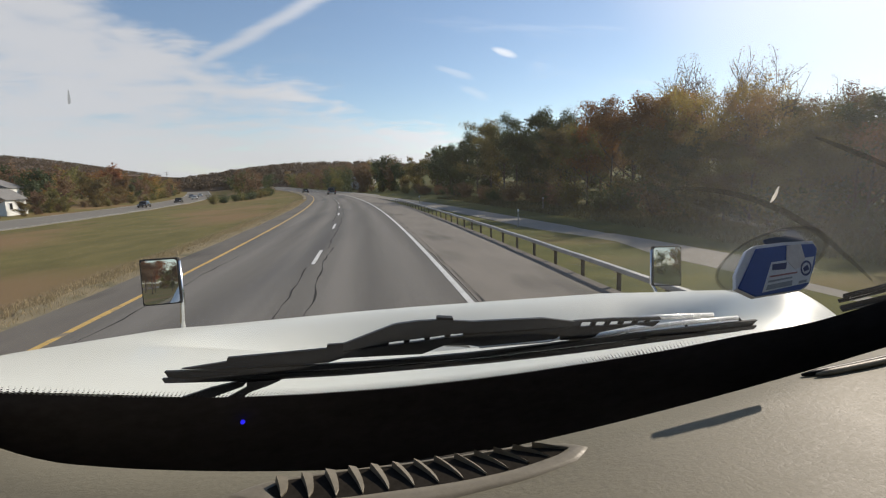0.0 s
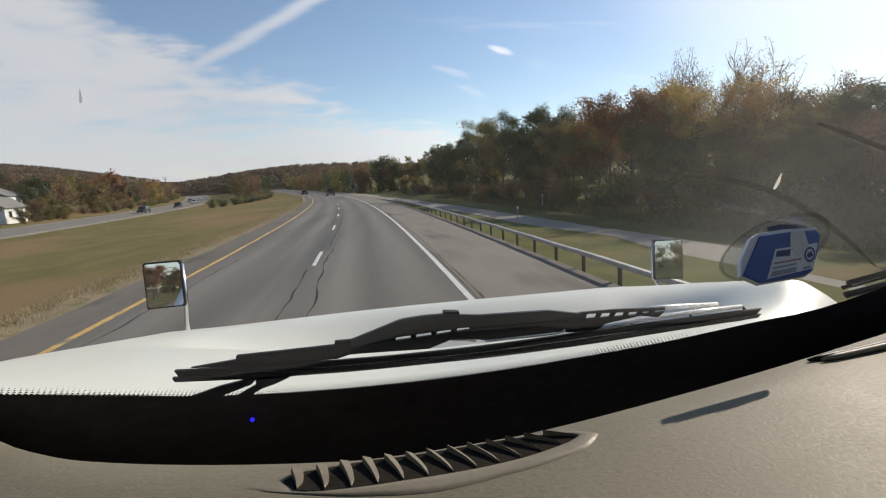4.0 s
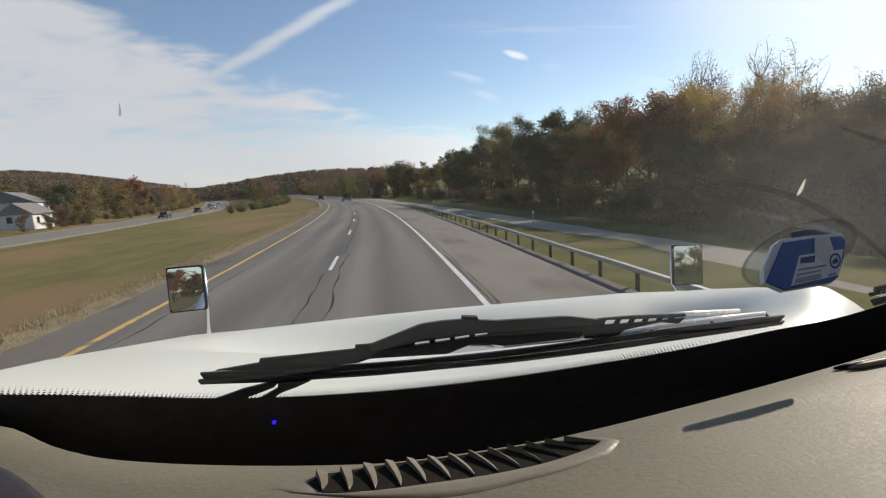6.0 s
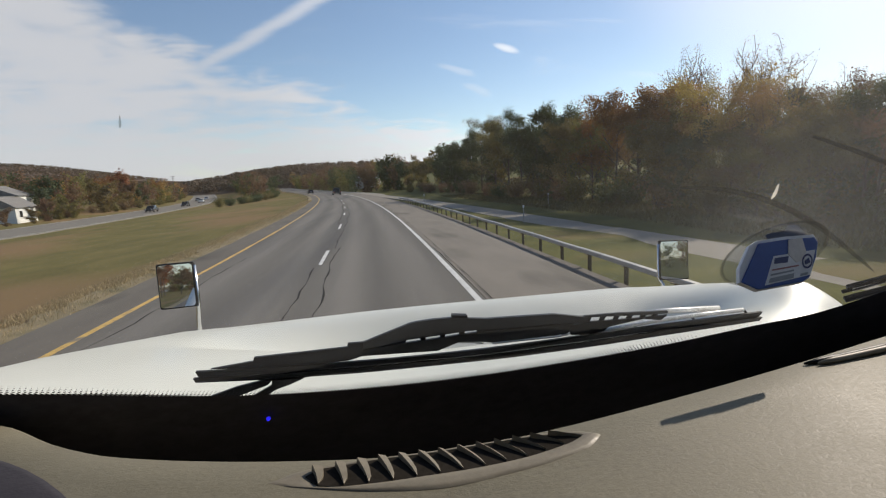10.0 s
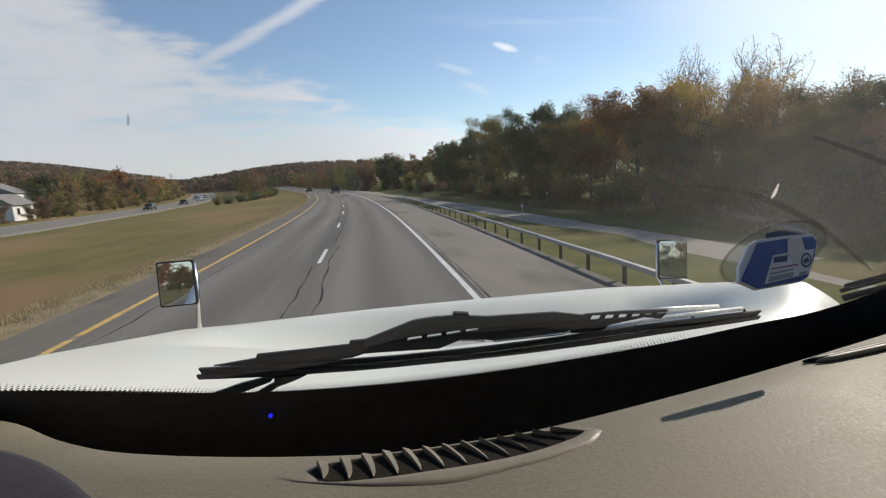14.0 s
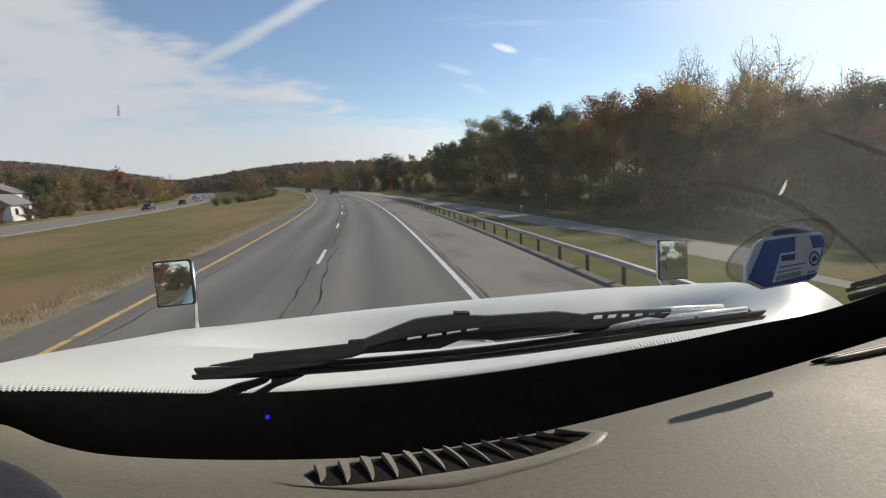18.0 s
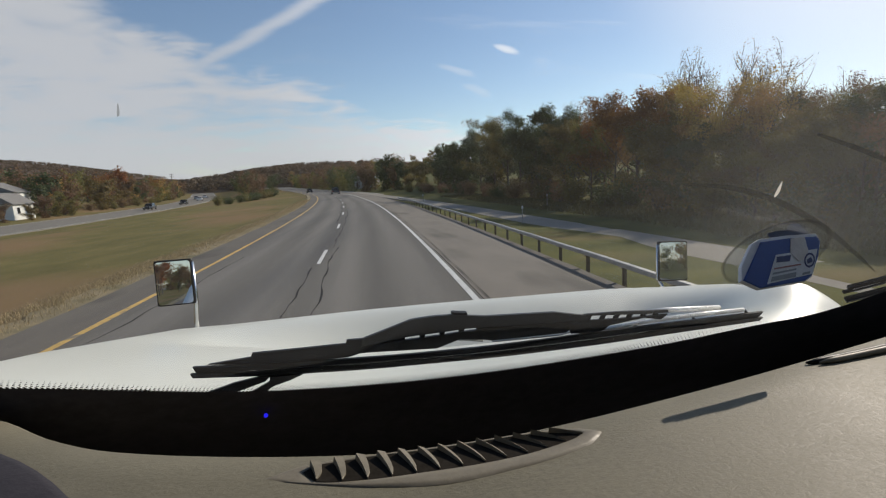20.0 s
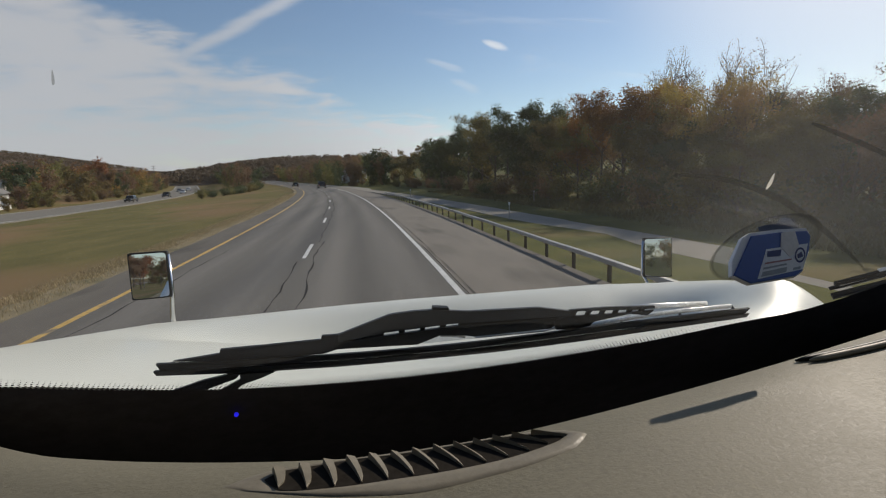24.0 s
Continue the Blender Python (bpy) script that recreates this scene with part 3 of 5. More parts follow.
    return z - 0.50 * over * over / (over + 0.12) - 0.5 * max(0.0, y - 2.75) ** 2


def hood_side(y):
    over = max(0.0, y - 1.88)
    return 2.215 - 0.245 * (y - 1.0) - 0.25 * over * over / (over + 0.1) - 0.4 * max(0.0, y - 2.75) ** 2


def hood_mesh():
    verts = []
    ys = list(np.linspace(0.0, 1.0, 52) ** 1.5)
    us = list(np.linspace(-1.0, 1.0, 61))
    n_side = 9
    for t in ys:
        row = []
        for s in us:
            u = 1.10 * s
            y0 = 0.90 - 0.16 * u * u - 0.06 * smooth_step(-0.10, -0.40, u) + (15.0 * max(0.0, -u - 0.92) ** 2 if u < 0 else 1.12 * max(0.0, u - 0.6) ** 1.16)
            y = y0 + (3.15 - y0) * t
            wide = 1.0 - 0.06 * max(0.0, y - 1.9)
            k = smooth_step(0.60 if s > 0 else 0.12, 1.0, abs(s))
            side = hood_side(y) if s < 0 else min(hood_side(y), 2.128 + 0.13 * (y - 1.36))
            z = hood_centre(y) * (1 - k) + side * k
            z -= 1.1 * smooth_step(0.45, 0.9, u) * max(0.0, 0.20 - (y - y0)) ** 2      # the rear corner rolls down
            row.append((MID + u * wide, y, z))
        lx, ly, lz = row[0]
        rx, ry, rz = row[-1]
        left = [(lx - 0.10 * math.sin(a), ly, lz - 0.10 * (1 - math.cos(a))) for a in np.linspace(math.pi / 2, 0.17, n_side - 1)]
        right = [(rx + 0.10 * math.sin(a), ry, rz - 0.10 * (1 - math.cos(a))) for a in np.linspace(0.17, math.pi / 2, n_side - 1)]
        left.insert(0, (lx - 0.13, ly, lz - 0.75))
        right.append((rx + 0.13, ry, rz - 0.75))
        verts += left + row + right
    w = len(us) + 2 * n_side
    faces = grid_faces(len(ys), w)
    # the nose, closed downwards
    base = len(verts)
    for i in range(w):
        x, y, z = verts[(len(ys) - 1) * w + i]
        verts.append((x, y + 0.06, min(z - 0.1, 1.6)))
    for i in range(w):
        x, y, z = verts[(len(ys) - 1) * w + i]
        verts.append((x, y + 0.08, 0.95))
    for r, q in (((len(ys) - 1) * w, base), (base, base + w)):
        faces += [(r + i, q + i, q + i + 1, r + i + 1) for i in range(w - 1)]
    return mesh_part("hood", verts, faces, M_WHITE_PAINT, truck, "glossy white hood with a raised crest", True)


hood = hood_mesh()
# seam of the hood against the fenders
for s in (-1, 1):
    pts = [(MID + s * 1.205, y, hood_side(y) - 0.22) for y in np.linspace(0.9, 2.9, 14)]
    tube("hood_seam", pts, 0.006, M_BLACK_RUBBER, hood, 6)



def wheel(x, y):
    pts_r = ((0.30, -0.14), (0.46, -0.15), (0.50, -0.12), (0.515, 0.0), (0.50, 0.12), (0.46, 0.15), (0.30, 0.14))
    n = 36
    verts = [(x + o, y + r * math.cos(2 * math.pi * k / n), 0.515 + r * math.sin(2 * math.pi * k / n)) for k in range(n) for r, o in pts_r]
    m = len(pts_r)
    faces = [(k * m + j, ((k + 1) % n) * m + j, ((k + 1) % n) * m + (j + 1) % m, k * m + (j + 1) % m) for k in range(n) for j in range(m)]
    tyre = mesh_part("tyre", verts, faces, M_BLACK_RUBBER, truck, "", True)
    bm = bmesh.new()
    bmesh.ops.create_cone(bm, cap_ends=True, segments=28, radius1=0.30, radius2=0.27, depth=0.2, matrix=pose(x, y, 0.515, 0, 90, 0))
    part("rim", bm, M_CHROME, tyre)


for x in (MID - 1.05, MID + 1.05):
    for y in (2.2, -2.2, -3.5):
        wheel(x, y)
part("bumper", boxed((2.4, 0.22, 0.42), (MID, 3.32, 0.62), 0.05), M_CHROME, truck)
part("frame_rail", boxed((0.09, 7.6, 0.26), (MID - 0.42, -0.6, 0.86), 0.02), M_BLACK_PLASTIC, truck)
part("frame_rail", boxed((0.09, 7.6, 0.26), (MID + 0.42, -0.6, 0.86), 0.02), M_BLACK_PLASTIC, truck)
for y in (2.2, -2.2, -3.5):
    part("axle", boxed((1.9, 0.12, 0.12), (MID, y, 0.52), 0.03), M_BLACK_PLASTIC, truck)
part("floor_pan", boxed((2.3, 2.3, 0.08), (MID, -0.4, 1.05), 0.02), M_LINER, truck)
part("rear_wall", boxed((2.36, 0.06, 2.3), (MID, -1.5, 2.2), 0.02), M_LINER, truck)
part("cab_roof", boxed((2.36, 1.85, 0.07), (MID, -0.68, 3.34), 0.02), M_LINER, truck)
for s in (-1, 1):
    x = MID + s * 1.18
    part("door", boxed((0.06, 1.75, 1.12), (x, -0.55, 1.62), 0.02), M_WHITE_PAINT, truck)
    part("side_pillar", boxed((0.06, 0.5, 1.2), (x, -1.2, 2.75), 0.02), M_LINER, truck)
    part("firewall_side", boxed((0.06, 0.42, 1.05), (x, 0.52, 1.60), 0.02), M_WHITE_PAINT, truck)
part("firewall", boxed((2.3, 0.05, 0.85), (MID, 0.86, 1.48), 0.01), M_FRIT, truck)


# windscreen: leans back, wrapped round the cab
def glass_y(x, z):
    return 0.85 - 0.8 * (z - 2.1) - 0.15 * (x - MID) ** 2


def on_glass(x, z, out=0.0):
    n = Vector((0.3 * (x - MID), 1.0, 0.8)).normalized()
    return Vector((x, glass_y(x, z), z)) + n * out


def glass_sheet(name, low, high, material, out, xs, nz=8):
    verts = []
    for x in xs:
        lo, hi = low(x), high(x)
        for k in range(nz):
            verts.append(on_glass(x, lo + (hi - lo) * k / (nz - 1), out))
    return mesh_part(name, verts, grid_faces(len(xs), nz), material, truck, "", True)


XS = list(np.linspace(MID - 1.14, MID + 1.14, 70))


FRIT_TOP = ((-0.84, 2.44), (-0.463, 2.315), (-0.315, 2.256), (-0.174, 2.2165), (0.004, 2.191), (0.182, 2.185), (0.358, 2.1962), (0.503, 2.2158), (0.651, 2.2509), (0.744, 2.2735), (0.817, 2.3158), (1.2, 2.60))


def frit_edge(x):
    return profile(x, FRIT_TOP)


windscreen = glass_sheet("windscreen", lambda x: 1.92, lambda x: 3.28, M_GLASS, 0.0, XS, 12)
windscreen.visible_shadow = False
windscreen["label"] = "clear windscreen glass with a film of dust"
frit = glass_sheet("windscreen_border", lambda x: 1.90, frit_edge, M_FRIT, -0.004, XS, 4)
frit["label"] = "black ceramic border of the windscreen"


def frit_dots():
    verts, faces = [], []
    x = MID - 1.05
    while x < 0.66:
        for row in range(5):
            r = (0.0016 + 0.0006 * smooth_step(-0.30, 0.10, x) - 0.00030 * row) * (1.0 - 0.9 * smooth_step(0.42, 0.66, x))
            cx = x + (0.0025 if row % 2 else 0)
            slope = (frit_edge(cx + 0.01) - frit_edge(cx - 0.01)) / 0.02
            base = len(verts)
            for a in range(6):
                dx, dz = r * math.cos(a * math.pi / 3), r * math.sin(a * math.pi / 3)
                verts.append(on_glass(cx + dx, frit_edge(cx) + 0.0012 + row * 0.0037 + dz + slope * dx, -0.004))
            faces.append(tuple(range(base, base + 6)))
        x += 0.0045 + 0.0014 * smooth_step(-0.30, 0.10, x)
    ob = mesh_part("border_dots", verts, faces, M_FRIT, frit)
    ob["kind"] = "stuff"


frit_dots()
for s in (-1, 1):
    pts = [on_glass(MID + s * 1.15, z, 0.0) for z in np.linspace(1.95, 3.3, 8)]
    tube("windscreen_pillar", pts, 0.045, M_LINER, truck, 8)
tube("windscreen_header", [on_glass(x, 3.29) for x in np.linspace(MID - 1.15, MID + 1.15, 16)], 0.04, M_LINER, truck, 8)


# marks on the glass: splats, painted reflection lines, a dark translucent oval behind the toll tag
def glass_patch(name, centre, half, turn, material, label, lift=-0.006, corners=14, inner=0.0):
    pts = []
    ca, sa = math.cos(radians(turn)), math.sin(radians(turn))
    for k in range(corners):
        a = 2 * math.pi * k / corners
        wob = 1 + (0.18 * math.sin(3 * a + 1) if corners < 20 else 0)
        dx, dz = half[0] * math.cos(a) * wob, half[1] * math.sin(a) * wob
        pts.append((centre[0] + dx * ca - dz * sa, centre[1] + dx * sa + dz * ca))
    if inner:
        ring = pts + [(centre[0] + (x - centre[0]) * inner, centre[1] + (z - centre[1]) * inner) for x, z in pts]
        faces = [(k, (k + 1) % corners, corners + (k + 1) % corners, corners + k) for k in range(corners)]
        ob = mesh_part(name, [on_glass(x, z, lift) for x, z in ring], faces, material, windscreen, label)
    else:
        ob = mesh_part(name, [on_glass(x, z, lift) for x, z in pts], [tuple(range(corners))], material, windscreen, label)
    ob.visible_shadow = False
    return ob


glass_patch("splat", (0.4935, 2.503), (0.0105, 0.0024), 108, M_SPLAT, "dried pale insect splat on the glass")
glass_patch("splat", (-0.2025, 2.601), (0.0050, 0.0008), 63, M_MARK_REFLECTION, "thin grey mark on the glass")
# a dark translucent oval round the tag, with a darker rim
glass_patch("sticker_film", (0.567, 2.403), (0.073, 0.054), -6, M_DARK_OVAL, "dark translucent oval on the glass behind the toll tag", -0.004, 32)
glass_patch("sticker_edge", (0.567, 2.403), (0.076, 0.056), -6, M_MARK_REFLECTION, "darker rim of the translucent oval", -0.005, 32, 0.93)


def reflection_strip(name, f, x0, x1, wide):
    xs = list(np.linspace(x0, x1, 26))
    verts = []
    for k, x in enumerate(xs):
        w = wide * math.sin(math.pi * (0.08 + 0.9 * k / 25)) ** 0.5
        verts += [on_glass(x, f(x) - w, -0.005), on_glass(x, f(x) + w, -0.005)]
    ob = mesh_part(name, verts, grid_faces(26, 2), M_MARK_REFLECTION, windscreen, "curved dark line painted on the glass for a reflection")
    ob.visible_shadow = False


# two faint reflections in the glass, painted as dark translucent strips
reflection_strip("grime_line", lambda x: 2.2891 + 1.4254 * x - 2.6295 * x * x + 1.1559 * x ** 3, 0.36, 0.76, 0.0036)
reflection_strip("grime_line", lambda x: 2.6323 - 0.0184 * x - 0.2376 * x * x, 0.49, 0.68, 0.0024)


# dashboard with a demister vent
DASH_EDGE = ((-0.84, 0.74), (-0.471, 0.589), (-0.363, 0.515), (-0.283, 0.470), (-0.176, 0.437), (-0.048, 0.411), (0.027, 0.405), (0.136, 0.413), (0.315, 0.446), (0.498, 0.487), (0.70, 0.537), (1.2, 0.66))


def dash_edge(x):
    return profile(x, DASH_EDGE)


def dash_mesh():
    verts = []
    xs = list(np.linspace(MID - 1.14, MID + 1.14, 90))
    prof = ((0.004, -0.30), (0.002, -0.06), (0.0, -0.018), (-0.004, -0.006), (-0.012, 0.0))
    for x in xs:
        e = dash_edge(x) + 0.012 * (1 - 0.9 * smooth_step(-0.24, -0.42, x))
        wave = 0.004 * math.sin(x * 5.0)
        for dy, dz in prof:
            verts.append((x, min(e + dy, 0.74), 2.28 + dz))
        for k in range(1, 24):
            t = k / 23
            y = (e - 0.012) + (-0.45 - e) * t
            z = 2.28 + wave * t - 0.05 * smooth_step(0.25, 1.0, t) - 0.15 * smooth_step(-0.10, -0.60, x) * smooth_step(0.14, 0.5, t) - 0.05 * smooth_step(0.02, -0.11, x + 0.34 + 0.9 * (y - 0.43)) * smooth_step(0.16, 0.30, t) + 0.0012 * noise.noise(Vector((x * 9, y * 9, 1)))
            verts.append((x, y, z))
    m = len(prof) + 23
    return mesh_part("dashboard", verts, [f[::-1] for f in grid_faces(len(xs), m)], M_DASH, truck, "grained grey vinyl dashboard top, sunlit", True)


dashboard = dash_mesh()
part("demister_well", boxed((2.2, 0.40, 0.03), (MID, 0.63, 1.89), 0.01), M_FRIT, truck, "black felt-lined well behind the dashboard")


# the demister vent: its rim and its opening, far side and near side of each along the dash
RIM_FAR = ((-0.121, 0.393), (-0.088, 0.4035), (-0.042, 0.4052), (0.022, 0.4045), (0.080, 0.4062), (0.146, 0.4092), (0.197, 0.402))
RIM_NEAR = ((-0.121, 0.389), (-0.068, 0.3714), (-0.022, 0.3589), (0.037, 0.3510), (0.100, 0.3580), (0.131, 0.3640), (0.175, 0.3771), (0.197, 0.389))
SLOT_FAR = ((-0.088, 0.400), (-0.061, 0.4008), (-0.019, 0.4022), (0.022, 0.4005), (0.062, 0.402), (0.128, 0.4048), (0.178, 0.4015))
SLOT_NEAR = ((-0.088, 0.383), (-0.068, 0.3745), (-0.025, 0.3690), (0.022, 0.3690), (0.070, 0.3705), (0.114, 0.3755), (0.148, 0.384), (0.178, 0.394))


def vent():
    n = 36
    loop = [(k / n, 1) for k in range(n + 1)] + [(k / n, -1) for k in range(n - 1, 0, -1)]

    def edge(t, s, outer):
        x0, x1, far, near = (-0.121, 0.197, RIM_FAR, RIM_NEAR) if outer else (-0.088, 0.178, SLOT_FAR, SLOT_NEAR)
        x = x0 + (x1 - x0) * t
        a, b = profile(x, far), profile(x, near)
        shut = min(1.0, (t / 0.05) ** 0.7) * min(1.0, ((1 - t) / 0.05) ** 0.5)
        return Vector((x, (a + b) / 2 + s * shut * (a - b) / 2, 2.28))

    rings = ((1.0, 0.0001), (0.88, 0.0016), (0.72, 0.0022), (0.40, 0.0020), (0.08, 0.0022), (0.0, 0.0006))
    verts = [edge(t, s, False).lerp(edge(t, s, True), r) + Vector((0, 0, h * (0.35 + 0.65 * smooth_step(0.05, 0.4, t)))) for t, s in loop for r, h in rings]
    m, c = len(rings), len(loop)
    faces = [(i * m + j, ((i + 1) % c) * m + j, ((i + 1) % c) * m + j + 1, i * m + j + 1) for i in range(c) for j in range(m - 1)]
    mesh_part("vent_bezel", verts, faces, M_VENT, dashboard, "smooth grey raised rim of the demister vent", True)
    # a flat dark sheet across the slot paints the unlit depth below
    mesh_part("vent_duct", [edge(t, s, False) + Vector((0, 0, 0.0014)) for t, s in loop], [tuple(range(c))], M_DUCT, dashboard)
    # curved slats, broad at the far edge and drawn out to a point at the near one
    for k in range(13):
        u = k / 12
        x0 = -0.083 + 0.228 * u ** 0.96
        x1 = -0.0745 + 0.250 * u ** 0.97
        a, b = Vector((x0, profile(x0, SLOT_FAR), 2.282)), Vector((x1, profile(x1, SLOT_NEAR) + 0.0015, 2.2822))
        wide = 0.0080 * (1 - u) ** 1.3 + 0.0020
        bm = bmesh.new()
        vs = []
        for f in (0.0, 0.25, 0.5, 0.75, 1.0):
            p = a.lerp(b, f) + Vector((0.0014 * math.sin(math.pi * f) * (0.4 + u), 0, 0))
            w, up = wide * (1 - f) ** 0.55 + 0.0006, 0.0044 * (1 - f) + 0.0010
            for dx, dz in ((0.0, -0.0006), (w, -0.0006), (w, up * 0.55), (w * 0.12, up)):
                vs.append(bm.verts.new(p + Vector((dx, 0, dz))))
        for f in ((0, 1, 2, 3), (19, 18, 17, 16)) + tuple((i + j, i + 4 + j, i + 4 + (j + 1) % 4, i + (j + 1) % 4) for i in (0, 4, 8, 12) for j in range(4)):
            bm.faces.new([vs[i] for i in f])
        part("vent_slat", bm, M_VENT, dashboard)


vent()
# a seam where dash panels meet; a glowing bead for a reflected blue light
tube("panel_seam", [(x, dash_edge(x) - 0.008 - 0.018 * math.sin((x - 0.515) * 7), 2.2825) for x in np.linspace(0.515, 0.86, 14)], [0.0015] + [0.004] * 12 + [0.0015], M_BLACK_PLASTIC, dashboard, 6)
tube("panel_lip", [(x, dash_edge(x) - 0.016 - 0.018 * math.sin((x - 0.53) * 7), 2.2835) for x in np.linspace(0.53, 0.86, 14)], [0.0012] + [0.004] * 12 + [0.0012], M_VENT, dashboard, 6)
bm = bmesh.new()
bmesh.ops.create_uvsphere(bm, u_segments=10, v_segments=8, radius=0.0036, matrix=Matrix.Translation(on_glass(-0.212, 2.170, -0.012)))
part("pilot_light", bm, M_LED, truck, "small glowing blue bead for a light reflected in the windscreen", True)
# a form added for the dark corner at the driver's end of the dash


def instrument_shroud():
    a, b = Vector((-0.2207, 0.2723, 2.40)), Vector((-0.1482, 0.2166, 2.40))
    run = (b - a).normalized()
    out = Vector((-run.y, run.x, 0))
    out = out if out.x < 0 else -out
    section = ((0.004, -0.135), (0.0, -0.030), (0.0, -0.008), (0.002, -0.002), (0.006, 0.0), (0.030, 0.0015), (0.075, -0.004), (0.10, -0.02), (0.10, -0.16))
    verts = []
    for k in range(17):
        t = -1.6 + 3.4 * k / 16
        p = a + (b - a) * t + out * (0.010 * (t - 0.5) ** 2)
        verts += [p + out * o + Vector((0, 0, u - 0.004 * (t - 0.5) ** 2)) for o, u in section]
    mesh_part("instrument_shroud", verts, grid_faces(17, len(section)), M_CORNER, dashboard, "blue-black form added at the driver's end of the dash", True)


instrument_shroud()


# wipers
def glass_plate(name, outline, gap, thick, material, parent, shift=0.0):
    """A flat plate cut to an outline, lying parallel to the glass at a gap outside it."""
    bm = bmesh.new()
    lo = [bm.verts.new((x + shift, glass_y(x + shift, z) + gap - thick, z)) for x, z in outline]
    hi = [bm.verts.new((x + shift, glass_y(x + shift, z) + gap, z)) for x, z in outline]
    k = len(outline)
    bm.faces.new(lo)
    bm.faces.new(hi[::-1])
    for i in range(k):
        bm.faces.new((lo[i], hi[i], hi[(i + 1) % k], lo[(i + 1) % k]))
    return part(name, bm, material, parent)


BLADE_LOW = ((-0.2932, 2.2587), (-0.2067, 2.240), (-0.1461, 2.2318), (-0.0292, 2.2172), (0.1745, 2.2060), (0.2895, 2.2071), (0.4117, 2.2138), (0.4904, 2.2225), (0.6867, 2.2448))
BLADE_TOP = ((-0.2932, 2.2812), (-0.2125, 2.2665), (-0.1378, 2.2556), (-0.0673, 2.2475), (0.0326, 2.239), (0.170, 2.2345), (0.2809, 2.2372), (0.3683, 2.2422), (0.4540, 2.2481), (0.5626, 2.2557), (0.6867, 2.2668))


def blade_strip(low, high, x0, x1, gap, thick, material, parent, name):
    """A strip of the blade between two shares of its height, bowed with the glass."""
    xs = list(np.linspace(x0, x1, 25))
    line = lambda x, f: profile(x, BLADE_LOW) * (1 - f) + profile(x, BLADE_TOP) * f
    return glass_plate(name, [(x, line(x, low)) for x in xs] + [(x, line(x, high)) for x in reversed(xs)], gap, thick, material, parent)


def wiper():
    blade = blade_strip(0.0, 0.42, -0.2932, 0.684, 0.030, 0.006, M_BLACK_RUBBER, truck, "wiper")
    blade["label"] = "black wiper blade with a slotted bridge and bright links"
    blade_strip(0.47, 1.0, -0.287, 0.679, 0.034, 0.006, M_BLACK_PLASTIC, blade, "blade_spine")
    # lighter strips paint the blade's highlight line and its lit lower edge
    blade_strip(0.42, 0.47, -0.285, 0.679, 0.033, 0.002, M_WIPER_LIT, blade, "blade_groove")
    blade_strip(-0.07, 0.0, -0.20, 0.66, 0.026, 0.002, M_WIPER_LIT, blade, "blade_lip")
    plate = lambda name, outline, gap, thick, mat: glass_plate(name, outline, gap, thick, mat, blade)
    plate("end_yoke", [(-0.2689, 2.2787), (-0.2093, 2.2809), (-0.2062, 2.2891), (-0.1374, 2.2849), (-0.0701, 2.2821), (-0.0683, 2.2903), (-0.0446, 2.2885), (-0.0479, 2.2564), (-0.0704, 2.2499), (-0.1377, 2.2547), (-0.2123, 2.2664)], 0.038, 0.006, M_BLACK_PLASTIC)
    plate("bridge", [(-0.0446, 2.2885), (0.0332, 2.3180), (0.0413, 2.3189), (0.0692, 2.3203), (0.0992, 2.3189), (0.1587, 2.3080), (0.1890, 2.3065), (0.2779, 2.3020), (0.3186, 2.2921), (0.3394, 2.2872), (0.3250, 2.2760), (0.1473, 2.2835), (0.1276, 2.2840), (0.0922, 2.2825), (0.0264, 2.2808), (-0.0460, 2.2720)], 0.038, 0.007, M_WIPER_LIT)
    plate("bridge_flange", [(-0.0460, 2.2720), (0.0235, 2.2742), (0.0898, 2.2760), (0.1231, 2.2779), (0.1473, 2.2790), (0.3250, 2.2760), (0.3154, 2.2673), (0.3020, 2.2479), (0.2547, 2.2476), (0.1770, 2.2480), (0.1610, 2.2530), (0.1168, 2.2600), (0.0794, 2.2441), (0.0362, 2.2486), (-0.0345, 2.2556), (-0.0479, 2.2564)], 0.036, 0.006, M_BLACK_PLASTIC)
    # a black plate laid on the bridge paints its shaded part
    plate("bridge_shade", [(0.0413, 2.3120), (0.0992, 2.3145), (0.1750, 2.3040), (0.1700, 2.2985), (0.1200, 2.3000), (0.0600, 2.3000)], 0.0415, 0.003, M_BLACK_PLASTIC)
    for x0, x1 in ((-0.050, 0.0245), (0.0485, 0.0578), (0.0823, 0.0908), (0.1150, 0.1245), (0.1460, 0.330)):
        za, zb = 2.2772 + 0.027 * max(0.0, min(x0, 0.15)), 2.2772 + 0.027 * max(0.0, min(x1, 0.15))
        plate("strut", [(x0, za - 0.006), (x1, zb - 0.006), (x1, zb + 0.007), (x0, za + 0.007)], 0.037, 0.004, M_BLACK_PLASTIC)
    plate("latch", [(0.0994, 2.3140), (0.0995, 2.3242), (0.1245, 2.3197), (0.1260, 2.3090)], 0.044, 0.012, M_BLACK_PLASTIC)
    tube("link_end", [(x, glass_y(x, z) + 0.042, z) for x, z in ((0.1195, 2.2565), (0.14, 2.2535), (0.163, 2.2468))], 0.0042, M_WIPER_SILVER, blade, 10)
    tube("link_rod", [(x, glass_y(x, z) + 0.042, z) for x, z in ((0.182, 2.2395), (0.2287, 2.2395), (0.31, 2.2385), (0.334, 2.245), (0.36, 2.2585))], 0.0022, M_WIPER_SILVER, blade, 10)
    plate("pivot_window", [(0.2545, 2.2625), (0.2900, 2.2625), (0.2950, 2.2480), (0.2584, 2.2490)], 0.0385, 0.003, M_WIPER_TAN)
